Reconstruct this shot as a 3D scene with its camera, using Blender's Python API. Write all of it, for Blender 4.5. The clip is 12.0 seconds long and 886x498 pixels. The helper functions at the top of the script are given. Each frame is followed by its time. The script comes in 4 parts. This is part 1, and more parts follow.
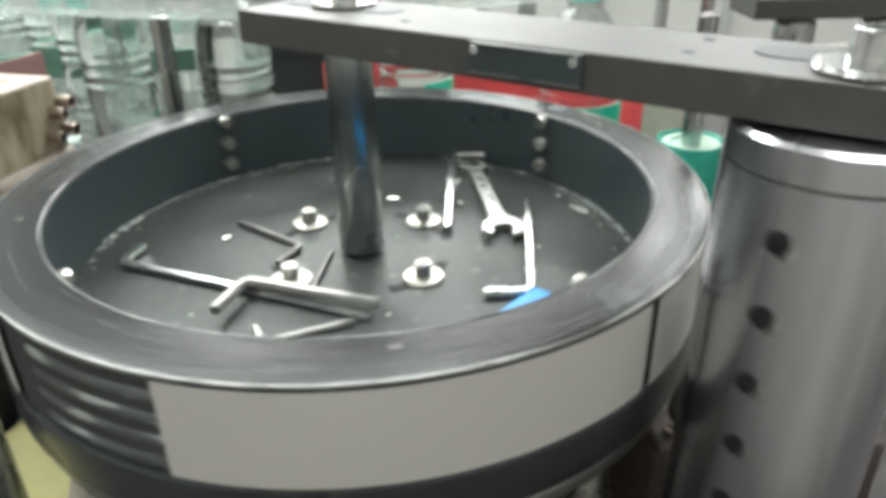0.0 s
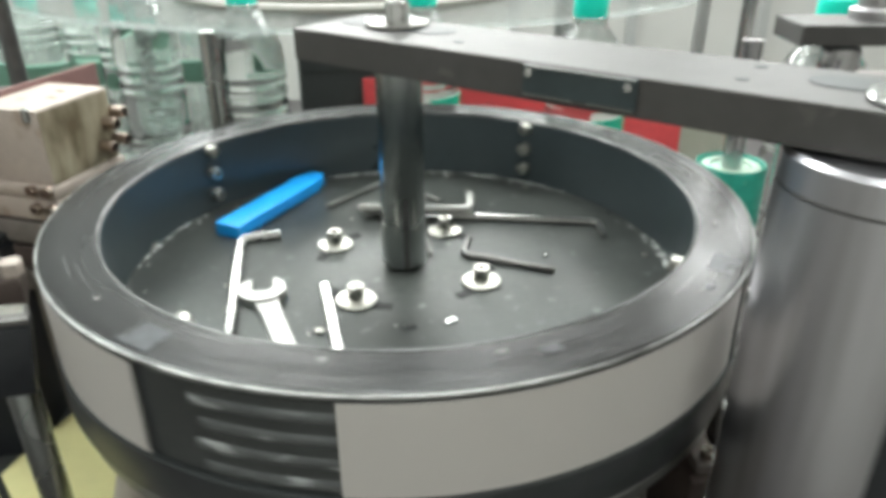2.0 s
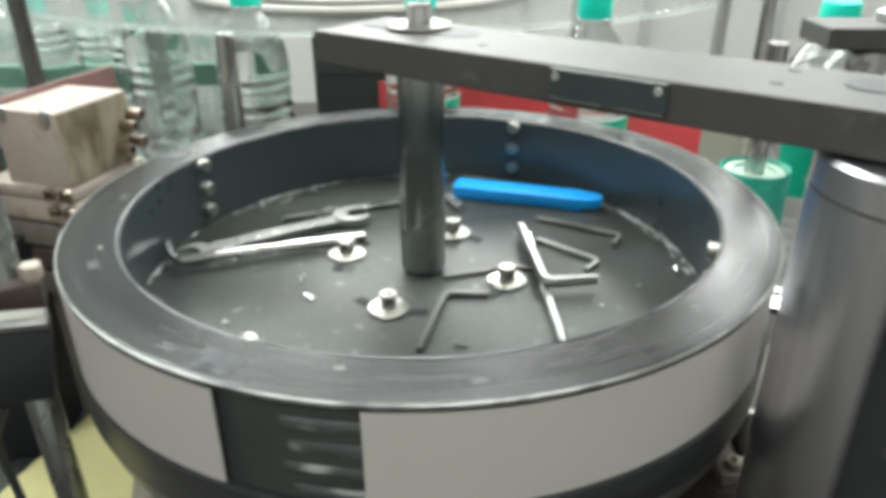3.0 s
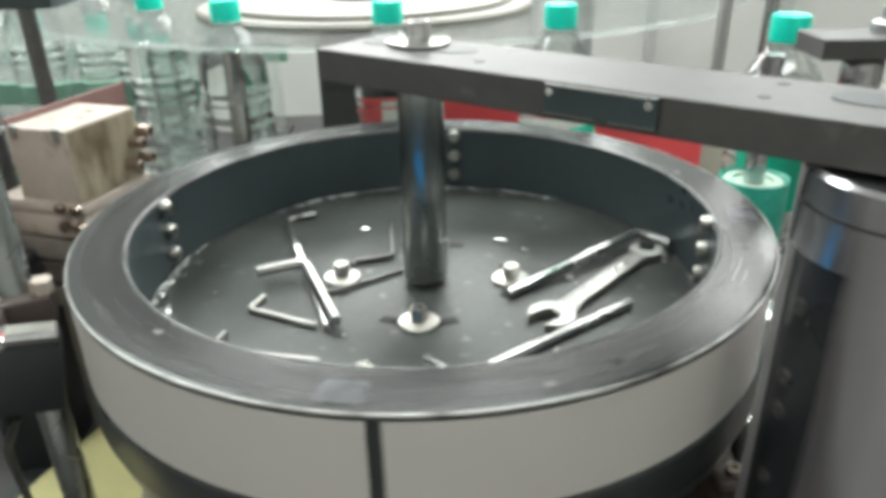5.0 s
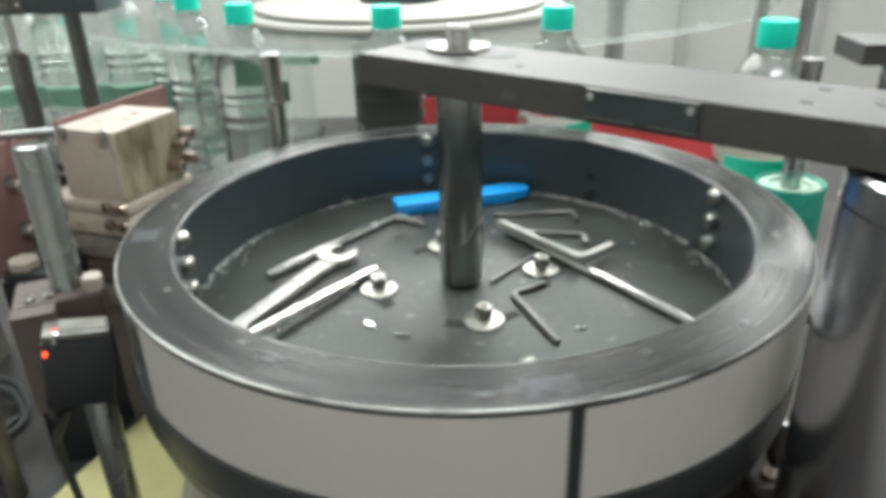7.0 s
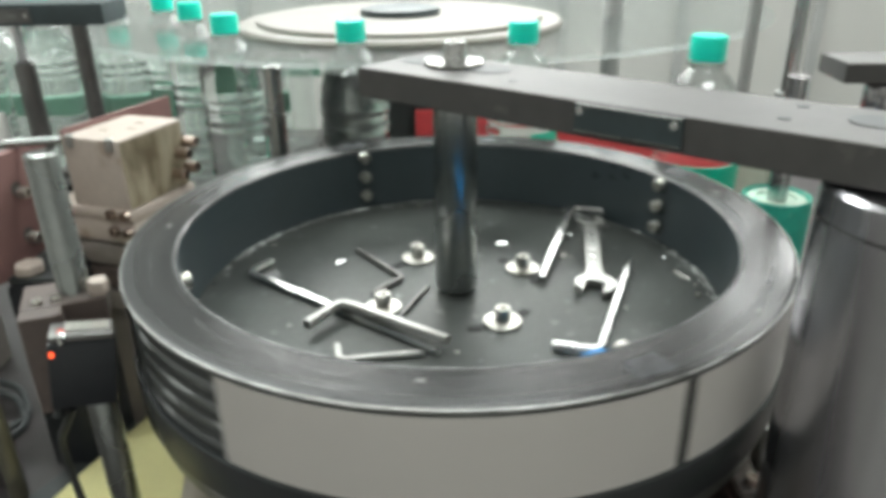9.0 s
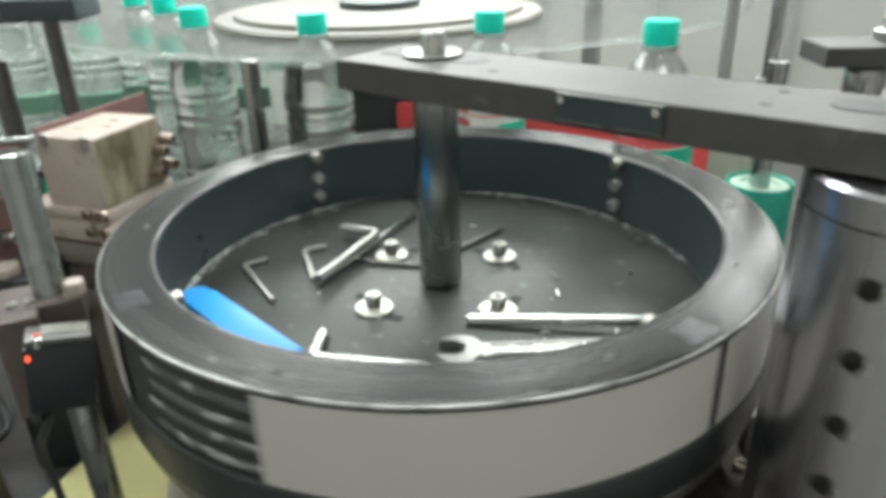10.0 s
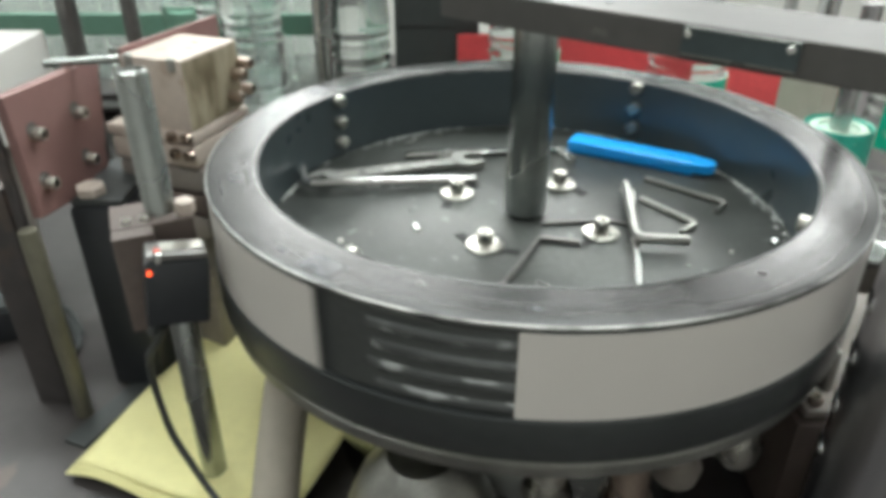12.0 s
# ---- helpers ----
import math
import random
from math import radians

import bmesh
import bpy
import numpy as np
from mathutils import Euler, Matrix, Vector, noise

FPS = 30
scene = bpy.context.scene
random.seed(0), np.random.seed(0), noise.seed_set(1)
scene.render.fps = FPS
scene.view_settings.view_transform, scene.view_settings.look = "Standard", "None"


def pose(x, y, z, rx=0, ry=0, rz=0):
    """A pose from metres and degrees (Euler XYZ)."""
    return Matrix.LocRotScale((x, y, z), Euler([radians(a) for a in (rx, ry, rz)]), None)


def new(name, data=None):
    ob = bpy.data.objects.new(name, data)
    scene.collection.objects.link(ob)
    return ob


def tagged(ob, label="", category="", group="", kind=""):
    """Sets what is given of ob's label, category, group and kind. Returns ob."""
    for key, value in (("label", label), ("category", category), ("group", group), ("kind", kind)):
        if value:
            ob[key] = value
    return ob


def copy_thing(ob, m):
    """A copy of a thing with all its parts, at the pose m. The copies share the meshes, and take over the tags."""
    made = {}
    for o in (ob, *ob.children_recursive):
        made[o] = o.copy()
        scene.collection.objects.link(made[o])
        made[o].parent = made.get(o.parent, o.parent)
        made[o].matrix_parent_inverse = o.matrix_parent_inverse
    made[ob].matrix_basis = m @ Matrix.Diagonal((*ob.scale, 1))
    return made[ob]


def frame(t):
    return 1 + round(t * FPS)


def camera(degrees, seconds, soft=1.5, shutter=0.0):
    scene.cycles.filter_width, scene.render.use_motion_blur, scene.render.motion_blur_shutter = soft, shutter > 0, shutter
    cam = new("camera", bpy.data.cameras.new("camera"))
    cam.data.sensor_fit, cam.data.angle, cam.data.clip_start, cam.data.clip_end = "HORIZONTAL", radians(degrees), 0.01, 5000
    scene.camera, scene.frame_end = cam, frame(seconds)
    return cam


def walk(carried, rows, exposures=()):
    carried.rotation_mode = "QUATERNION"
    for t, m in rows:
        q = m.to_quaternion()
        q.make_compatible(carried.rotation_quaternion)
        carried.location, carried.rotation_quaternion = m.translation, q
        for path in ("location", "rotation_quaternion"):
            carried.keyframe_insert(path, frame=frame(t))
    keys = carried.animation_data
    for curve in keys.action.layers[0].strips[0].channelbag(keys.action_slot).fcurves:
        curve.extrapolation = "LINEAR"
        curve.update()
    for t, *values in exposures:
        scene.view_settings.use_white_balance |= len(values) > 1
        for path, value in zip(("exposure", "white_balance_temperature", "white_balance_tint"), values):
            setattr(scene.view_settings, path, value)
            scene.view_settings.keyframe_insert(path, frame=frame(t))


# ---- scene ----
FOV = 62.59
PATH = [
    (0.0, 0.0182, -0.4529, 0.1773, 62.56, 0.81, -5.19),
    (0.5, 0.0209, -0.4509, 0.1747, 64.21, 0.19, -5.45),
    (1.0, 0.0085, -0.4517, 0.1798, 63.39, 0.07, -4.30),
    (1.5, 0.0034, -0.4539, 0.1793, 63.30, 0.60, -2.74),
    (2.0, 0.0035, -0.4576, 0.1824, 63.60, 0.21, -3.07),
    (2.5, 0.0039, -0.4525, 0.1825, 63.34, 0.21, -3.16),
    (3.0, -0.0037, -0.4517, 0.1815, 63.80, 0.28, -2.31),
    (5.0, 0.0021, -0.4587, 0.1860, 64.58, 1.04, -1.78),
    (5.5, -0.0037, -0.4658, 0.1884, 64.97, 0.94, -0.68),
    (6.0, -0.0054, -0.4666, 0.1872, 64.28, 1.11, 0.18),
    (6.5, -0.0041, -0.4673, 0.1855, 64.21, 1.33, -0.41),
    (7.0, -0.0064, -0.4653, 0.1886, 64.81, 1.33, 0.18),
    (9.0, -0.0040, -0.4794, 0.1927, 65.71, 0.83, 0.29),
    (9.5, 0.0004, -0.4766, 0.1893, 64.88, 1.59, -0.89),
    (10.0, -0.0020, -0.4747, 0.1909, 65.11, 1.47, -1.20),
    (10.5, -0.0103, -0.4721, 0.1866, 63.77, 0.79, -1.06),
    (11.0, -0.0215, -0.4758, 0.1842, 62.96, 0.40, 0.15),
    (11.5, -0.0414, -0.4831, 0.1853, 63.16, -1.39, 1.74),
    (12.0, -0.0645, -0.4859, 0.1907, 60.34, -0.12, -0.32),
]
cam = camera(FOV, 12.0, soft=5.0, shutter=0.5)
walk(cam, [(t, pose(*p)) for t, *p in PATH], [(0.0, 0.4), (0.5, 0.5), (1.2, 0.38), (3.0, 0.39), (5.5, 0.26), (7.0, 0.19), (9.5, 0.12), (10.5, 0.16), (11.5, 0.36), (12.0, 0.32)])

SPIN = -81.19          # degrees a second at which the drum turns
BEAT = 90 / 81.19      # seconds from one label, and one bottle, to the next
FLOOR = -0.0555        # drum floor, below the top of its rim
TABLE = -0.25

# ---- world and lamps ----
world = bpy.data.worlds.new("world")
scene.world = world
world.use_nodes = True
world.node_tree.nodes["Background"].inputs[0].default_value = (0.75, 0.85, 0.9, 1)
world.node_tree.nodes["Background"].inputs[1].default_value = 0.15

TUBES = [(-1.2, 0.75, 23), (0.3, 0.75, 22), (1.7, 0.75, 22), (-1.2, -0.8, 8), (0.3, -0.8, 13), (-1.2, 1.25, 24), (0.3, 1.25, 15), (1.7, 1.25, 11)]
# Unseen sources, added where the highlights on rim and keys point.
UNSEEN_LIGHTS = [(0.96, 1.46, 0.8, 0.2, 0.12, 3.2), (-0.02, 1.46, 0.64, 0.52, 0.14, 8)]
for tx, ty, watts in TUBES:
    lamp = bpy.data.lights.new("ceiling_lamp", "AREA")
    lamp.shape, lamp.size, lamp.size_y = "RECTANGLE", 1.2, 0.16
    lamp.energy, lamp.color = watts, (0.93, 1.0, 0.97)
    ob = new("ceiling_lamp", lamp)
    ob.matrix_basis = pose(tx, ty, 1.56)
for tx, ty, tz, half, tall, watts in UNSEEN_LIGHTS:
    lamp = bpy.data.lights.new("unseen_lamp", "AREA")
    lamp.shape, lamp.size, lamp.size_y = "RECTANGLE", 2 * half, 2 * tall
    lamp.energy, lamp.color = watts, (0.95, 1.0, 0.98)
    ob = new("unseen_lamp", lamp)
    ob.matrix_basis = pose(tx, ty - 0.03, tz, -75)


# ---- materials ----
def mat(name, color, rough=0.5, metal=0.0, vary=0.15, scale=40.0, bump=0.0, bump_scale=300.0, spots=None, spot_scale=60.0, spot_at=0.62, coat=0.0, stretch=(1, 1, 1), spot_soft=0.06, turned=False):
    """A surface with variation at two scales, fine relief and, if given, stains of another colour."""
    m = bpy.data.materials.new(name)
    m.use_nodes = True
    nt = m.node_tree
    b = nt.nodes["Principled BSDF"]
    b.inputs["Metallic"].default_value = metal
    b.inputs["Coat Weight"].default_value = coat
    co = nt.nodes.new("ShaderNodeTexCoord")
    mp = nt.nodes.new("ShaderNodeMapping")
    mp.inputs["Scale"].default_value = stretch
    if turned:
        # turning marks: the pattern runs round the axis, fine across and long along the turn
        sep, rad, ang, com = (nt.nodes.new("ShaderNode" + k) for k in ("SeparateXYZ", "VectorMath", "Math", "CombineXYZ"))
        rad.operation, ang.operation = "LENGTH", "ARCTAN2"
        nt.links.new(co.outputs["Object"], sep.inputs[0])
        nt.links.new(co.outputs["Object"], rad.inputs[0])
        nt.links.new(sep.outputs["Y"], ang.inputs[0])
        nt.links.new(sep.outputs["X"], ang.inputs[1])
        for i, src, k in ((0, rad.outputs["Value"], 6.0), (1, ang.outputs[0], 0.045)):
            mul = nt.nodes.new("ShaderNodeMath")
            mul.operation = "MULTIPLY"
            mul.inputs[1].default_value = k
            nt.links.new(src, mul.inputs[0])
            nt.links.new(mul.outputs[0], com.inputs[i])
        nt.links.new(com.outputs[0], mp.inputs["Vector"])
    else:
        nt.links.new(co.outputs["Object"], mp.inputs["Vector"])

    def tex(s, detail=4.0):
        n = nt.nodes.new("ShaderNodeTexNoise")
        n.inputs["Scale"].default_value, n.inputs["Detail"].default_value = s, detail
        nt.links.new(mp.outputs["Vector"], n.inputs["Vector"])
        return n.outputs["Fac"]

    def remap(fac, lo, hi, a, c):
        n = nt.nodes.new("ShaderNodeMapRange")
        for i, v in enumerate((lo, hi, a, c)):
            n.inputs[1 + i].default_value = v
        nt.links.new(fac, n.inputs[0])
        return n.outputs[0]

    def mix(fac, a, c, kind="MIX"):
        n = nt.nodes.new("ShaderNodeMix")
        n.data_type, n.blend_type = "RGBA", kind
        for sock, v in ((n.inputs[0], fac), (n.inputs[6], a), (n.inputs[7], c)):
            if isinstance(v, bpy.types.NodeSocket):
                nt.links.new(v, sock)
            elif isinstance(v, (int, float)):
                sock.default_value = v
            else:
                sock.default_value = (*v, 1)
        return n.outputs[2]

    wide, fine = tex(scale * 0.2), tex(scale * 3)
    col = mix(remap(wide, 0.3, 0.7, 0, 1), [c * (1 - vary) for c in color], [min(1, c * (1 + vary)) for c in color])
    col = mix(remap(fine, 0.35, 0.7, 0, 0.6), col, [c * (1 - vary) for c in color])
    r_out = remap(wide, 0.3, 0.7, max(0.03, rough - 0.08), min(1, rough + 0.1))
    if spots:
        s = remap(tex(spot_scale, 6), spot_at, spot_at + spot_soft, 0, 1)
        col = mix(s, col, spots)
    nt.links.new(col, b.inputs["Base Color"])
    nt.links.new(r_out, b.inputs["Roughness"])
    if bump:
        n = nt.nodes.new("ShaderNodeBump")
        n.inputs["Strength"].default_value, n.inputs["Distance"].default_value = bump, 0.001
        nt.links.new(tex(bump_scale, 5), n.inputs["Height"])
        nt.links.new(n.outputs[0], b.inputs["Normal"])
    return m


def clear(name, tint, gloss=0.12, haze=0.1, most=1.0):
    """Thin clear plastic: it lets light through with a tint, shines at grazing angles and has a pale haze painted in.
    """
    m = bpy.data.materials.new(name)
    m.use_nodes = True
    nt = m.node_tree
    nt.nodes.clear()
    out = nt.nodes.new("ShaderNodeOutputMaterial")
    tr, gl, mx, fr = (nt.nodes.new("ShaderNode" + k) for k in ("BsdfTransparent", "BsdfGlossy", "MixShader", "Fresnel"))
    tr.inputs[0].default_value = (*tint, 1)
    gl.inputs["Roughness"].default_value = gloss
    fr.inputs[0].default_value = 1.65
    cap = nt.nodes.new("ShaderNodeMath")
    cap.operation = "MINIMUM"
    cap.inputs[1].default_value = most
    nt.links.new(fr.outputs[0], cap.inputs[0])
    nt.links.new(cap.outputs[0], mx.inputs[0])
    df, body = nt.nodes.new("ShaderNodeBsdfTranslucent"), nt.nodes.new("ShaderNodeMixShader")
    df.inputs[0].default_value = (0.9, 0.95, 0.93, 1)
    body.inputs[0].default_value = haze
    nt.links.new(tr.outputs[0], body.inputs[1])
    nt.links.new(df.outputs[0], body.inputs[2])
    nt.links.new(body.outputs[0], mx.inputs[1])
    nt.links.new(gl.outputs[0], mx.inputs[2])
    nt.links.new(mx.outputs[0], out.inputs[0])
    return m


def glow(name, color, strength):
    m = bpy.data.materials.new(name)
    m.use_nodes = True
    b = m.node_tree.nodes["Principled BSDF"]
    b.inputs["Base Color"].default_value = (*color, 1)
    b.inputs["Emission Color"].default_value = (*color, 1)
    b.inputs["Emission Strength"].default_value = strength
    return m


M_RIM = mat("worn_black_anodised_rim", (0.036, 0.036, 0.036), 0.25, 0.3, 0.3, 40, 0.2, 160, spots=(0.12, 0.12, 0.12), spot_scale=46, spot_at=0.6, spot_soft=0.16, turned=True)
M_BLACK = mat("black_anodised", (0.055, 0.073, 0.078), 0.42, 0.15, 0.25, 50, 0.1, 600)
M_DFLOOR = mat("oily_black_floor", (0.055, 0.059, 0.055), 0.4, 0.2, 0.3, 60, 0.25, 500, spots=(0.15, 0.16, 0.155), spot_scale=90, spot_at=0.62, spot_soft=0.14)
M_INNER = mat("worn_blue_black_wall", (0.044, 0.058, 0.063), 0.34, 0.1, 0.15, 50, 0.05, 600)
M_RING = mat("black_lower_ring", (0.046, 0.05, 0.051), 0.34, 0.1, 0.25, 50, 0.1, 600)
M_EDGE = mat("bare_worn_edge", (0.34, 0.34, 0.33), 0.42, 0.5, 0.3, 120, spots=(0.07, 0.07, 0.07), spot_scale=45, spot_at=0.48, spot_soft=0.2)
M_RUBBER = mat("black_rubber_pad", (0.05, 0.053, 0.052), 0.45, 0.0, 0.3, 80, 0.2, 400)
# The pale spots paint ragged highlights along the ridges as well as wear.
M_RIDGE = mat("worn_highlit_ridge", (0.11, 0.115, 0.115), 0.38, 0.0, 0.5, 60, 0.3, 300, spots=(0.4, 0.41, 0.41), spot_scale=45, spot_at=0.55, stretch=(1, 1, 3))
M_STEEL = mat("polished_steel", (0.5, 0.49, 0.5), 0.25, 1.0, 0.12, 30, 0.03, 300)
# Upright streaks in the colour imitate brushing and the bands mirrored in the roll.
M_ROLL = mat("reflection_streaked_steel", (0.57, 0.56, 0.59), 0.26, 1.0, 0.3, 45, 0.05, 120, stretch=(1, 1, 0.04))
M_SHAFT = mat("ground_steel_shaft", (0.38, 0.4, 0.39), 0.24, 1.0, 0.15, 40)
M_CHROME = mat("chrome_tool_steel", (0.72, 0.72, 0.71), 0.22, 1.0, 0.12, 120, 0.05, 400)
M_WRENCH = mat("worn_satin_steel", (0.42, 0.42, 0.4), 0.38, 1.0, 0.15, 120, 0.1, 400)
M_TOOL = mat("dulled_tool_steel", (0.4, 0.4, 0.38), 0.35, 1.0, 0.25, 150, 0.1, 500)
M_OXIDE = mat("black_oxide_steel", (0.17, 0.165, 0.16), 0.36, 0.7, 0.3, 150, 0.1, 500)
M_ZINC = mat("zinc_plated", (0.5, 0.49, 0.45), 0.3, 1.0, 0.2, 150, 0.1, 600)
M_BRONZE = mat("oily_zinc_fitting", (0.42, 0.34, 0.29), 0.3, 1.0, 0.25, 150)
M_LABEL = mat("white_label_back", (0.6, 0.565, 0.535), 0.5, 0.0, 0.03, 12)
M_TEAL = mat("teal_cap_plastic", (0.0, 0.8, 0.6), 0.35, 0.0, 0.06, 60)
M_TEALLABEL = mat("teal_printed_label", (0.0, 0.5, 0.32), 0.4, 0.0, 0.1, 40, spots=(0.75, 0.78, 0.75), spot_scale=28, spot_at=0.62)
M_ROLLER = mat("teal_roller_sleeve", (0.02, 0.34, 0.25), 0.4, 0.0, 0.3, 60, 0.15, 300, spots=(0.25, 0.45, 0.36), spot_scale=70, spot_at=0.6, spot_soft=0.12)
M_ROLLERTOP = mat("pale_green_roller_top", (0.3, 0.42, 0.33), 0.45, 0.0, 0.25, 120, spots=(0.08, 0.45, 0.33), spot_scale=110, spot_at=0.58)
M_BLUE = mat("blue_plastic_case", (0.005, 0.3, 0.75), 0.38, 0.0, 0.08, 60, 0.1, 300)
M_BEAM = mat("dark_painted_beam", (0.078, 0.073, 0.07), 0.5, 0.0, 0.2, 25, 0.06, 500, spots=(0.12, 0.112, 0.105), spot_scale=60, spot_at=0.66, spot_soft=0.1)
M_CREAM = mat("stained_cream_casting", (0.47, 0.4, 0.35), 0.5, 0.0, 0.12, 40, 0.2, 200, spots=(0.33, 0.24, 0.17), spot_scale=38, spot_at=0.58, spot_soft=0.16)
M_GRIME = mat("grimy_cream_side", (0.37, 0.32, 0.23), 0.55, 0.0, 0.2, 40, 0.2, 200, spots=(0.12, 0.09, 0.05), spot_scale=55, spot_at=0.4, spot_soft=0.3, stretch=(1, 1, 0.4))
M_STACK = mat("brown_grey_housing", (0.24, 0.21, 0.19), 0.5, 0.1, 0.25, 40, 0.15, 200)
M_PINK = mat("red_oxide_plate", (0.26, 0.145, 0.135), 0.42, 0.1, 0.15, 40, 0.1, 200)
M_BRACKET = mat("brown_bracket", (0.12, 0.092, 0.082), 0.45, 0.1, 0.2, 60)
M_CLOTH = mat("yellow_cloth", (0.76, 0.71, 0.36), 0.9, 0.0, 0.08, 30, 0.4, 700)
M_TABLE = mat("grey_machine_table", (0.058, 0.051, 0.051), 0.45, 0.2, 0.3, 14, 0.1, 200, spots=(0.09, 0.07, 0.06), spot_scale=14, spot_at=0.6)
M_HOSE = mat("beige_hose", (0.42, 0.38, 0.32), 0.5, 0.0, 0.12, 30)
M_RED = mat("red_rubber_pad", (0.78, 0.08, 0.09), 0.5, 0.0, 0.15, 60)
M_WALL = mat("pale_wall_panel", (0.52, 0.51, 0.485), 0.6, 0.0, 0.05, 4)
# For added panels out of view, grey so rim and beam mirror less.
M_UNSEENPANEL = mat("unseen_grey_panel", (0.25, 0.26, 0.25), 0.5, 0.0, 0.08, 5)
M_MULLION = mat("grey_aluminium", (0.42, 0.42, 0.41), 0.45, 0.2, 0.1, 20)
M_CEIL = mat("white_ceiling", (0.75, 0.75, 0.73), 0.8, 0.0, 0.05, 5)
M_CONC = mat("concrete_floor", (0.3, 0.29, 0.27), 0.7, 0.0, 0.2, 6, 0.1, 60)
M_GREEN = mat("green_rail_plastic", (0.15, 0.29, 0.22), 0.45, 0.0, 0.15, 20)
M_CREAMDISC = mat("cream_star_wheel", (0.21, 0.198, 0.172), 0.4, 0.0, 0.12, 20)
M_PET = clear("clear_bottle_plastic", (0.95, 0.97, 0.96), 0.05, 0.07, 0.6)
M_WATER = bpy.data.materials.new("water_filled_plastic")
M_WATER.use_nodes = True
for key, value in (("Base Color", (0.93, 0.97, 0.955, 1)), ("Transmission Weight", 1.0), ("Roughness", 0.04), ("IOR", 1.36)):
    M_WATER.node_tree.nodes["Principled BSDF"].inputs[key].default_value = value
M_PETFAR = clear("clear_uncapped_plastic", (0.97, 0.985, 0.975), 0.08, 0.1, 0.2)
# The stronger white mixed in here stands for bright reflections on the disc.
M_ACRYL = clear("clear_acrylic", (0.95, 0.97, 0.96), 0.14, 0.26, 0.4)
M_SCUFF = mat("pale_scuff", (0.085, 0.088, 0.095), 0.3, 0.3, 0.5, 90, 0.2, 500, spots=(0.03, 0.03, 0.03), spot_scale=120, spot_at=0.5, spot_soft=0.2)
M_CRUMB = mat("pale_glue_crumbs", (0.62, 0.64, 0.62), 0.4, 0.0, 0.4, 200)
M_HOLE = mat("dark_hollow", (0.008, 0.008, 0.008), 0.7)
M_LIP = mat("worn_lip_edge", (0.16, 0.16, 0.16), 0.34, 0.5, 0.4, 90, spots=(0.05, 0.05, 0.05), spot_scale=45, spot_at=0.5, spot_soft=0.2)
M_CABLE = mat("black_cable", (0.042, 0.046, 0.047), 0.5)
M_SENSOR = mat("black_sensor_plastic", (0.022, 0.024, 0.028), 0.32, 0.0, 0.15, 40, 0.05, 400)
M_OLIVE = mat("dull_olive_tube", (0.15, 0.14, 0.105), 0.4, 0.3, 0.25, 40, 0.1, 300)
M_LED = glow("red_indicator", (1.0, 0.1, 0.03), 2.2)
M_LEDDIM = mat("red_screw_plastic", (0.6, 0.1, 0.07), 0.35, 0.0, 0.1, 80)
M_TUBE = glow("lamp_tube", (0.95, 1.0, 0.98), 6.0)
# Glow of the added panels that rim and keys mirror.
M_PANEL = glow("unseen_light_glow", (1.0, 0.96, 0.95), 4.5)


# ---- mesh helpers ----
def part(name, bm, material, parent=None, label=""):
    bmesh.ops.recalc_face_normals(bm, faces=bm.faces)
    me = bpy.data.meshes.new(name)
    bm.to_mesh(me)
    bm.free()
    me.materials.append(material)
    ob = new(name, me)
    ob.parent = parent
    if label:
        ob["label"] = label
    return ob


def smooth(ob, angle=35):
    ob.data.polygons.foreach_set("use_smooth", [True] * len(ob.data.polygons))
    ob.data.set_sharp_from_angle(angle=radians(angle))
    return ob


def lathe(profile, n=64, a0=0.0, a1=360.0, close=True, bm=None, at=(0, 0, 0)):
    """Turns (radius, height) points about z; close joins the last point to the first."""
    bm = bm or bmesh.new()
    full = a1 - a0 > 359.9
    steps = n if full else n + 1
    rings = []
    for i in range(steps):
        a = radians(a0 + (a1 - a0) * i / n)
        rings.append([bm.verts.new((at[0] + r * math.cos(a), at[1] + r * math.sin(a), at[2] + z)) for r, z in profile])
    k = len(profile)
    for i in range(n):
        p, q = rings[i], rings[(i + 1) % steps]
        for j in range(k if close else k - 1):
            jj = (j + 1) % k
            bm.faces.new((p[j], q[j], q[jj], p[jj]))
    if not full and close:
        bm.faces.new(rings[0])
        bm.faces.new(rings[-1][::-1])
    return bm


def solid(profile, n=32, bm=None, at=(0, 0, 0)):
    """A turned solid: the profile runs from the foot to the top and is capped on the axis."""
    bm = bm or bmesh.new()
    rings = [[bm.verts.new((at[0] + r * math.cos(2 * math.pi * i / n), at[1] + r * math.sin(2 * math.pi * i / n), at[2] + z)) for i in range(n)] for r, z in profile]
    for p, q in zip(rings, rings[1:]):
        for i in range(n):
            bm.faces.new((p[i], p[(i + 1) % n], q[(i + 1) % n], q[i]))
    bm.faces.new(rings[0][::-1])
    bm.faces.new(rings[-1])
    return bm


def box(x0, y0, z0, x1, y1, z1, bevel=0.0, bm=None, turn=None):
    bm = bm or bmesh.new()
    m = Matrix.Translation(((x0 + x1) / 2, (y0 + y1) / 2, (z0 + z1) / 2)) @ Matrix.Diagonal((x1 - x0, y1 - y0, z1 - z0, 1))
    made = bmesh.ops.create_cube(bm, size=1, matrix=(turn @ m) if turn else m)["verts"]
    if bevel:
        edges = {e for v in made for e in v.link_edges}
        bmesh.ops.bevel(bm, geom=list(edges), offset=bevel, segments=2, affect="EDGES", profile=0.6)
    return bm


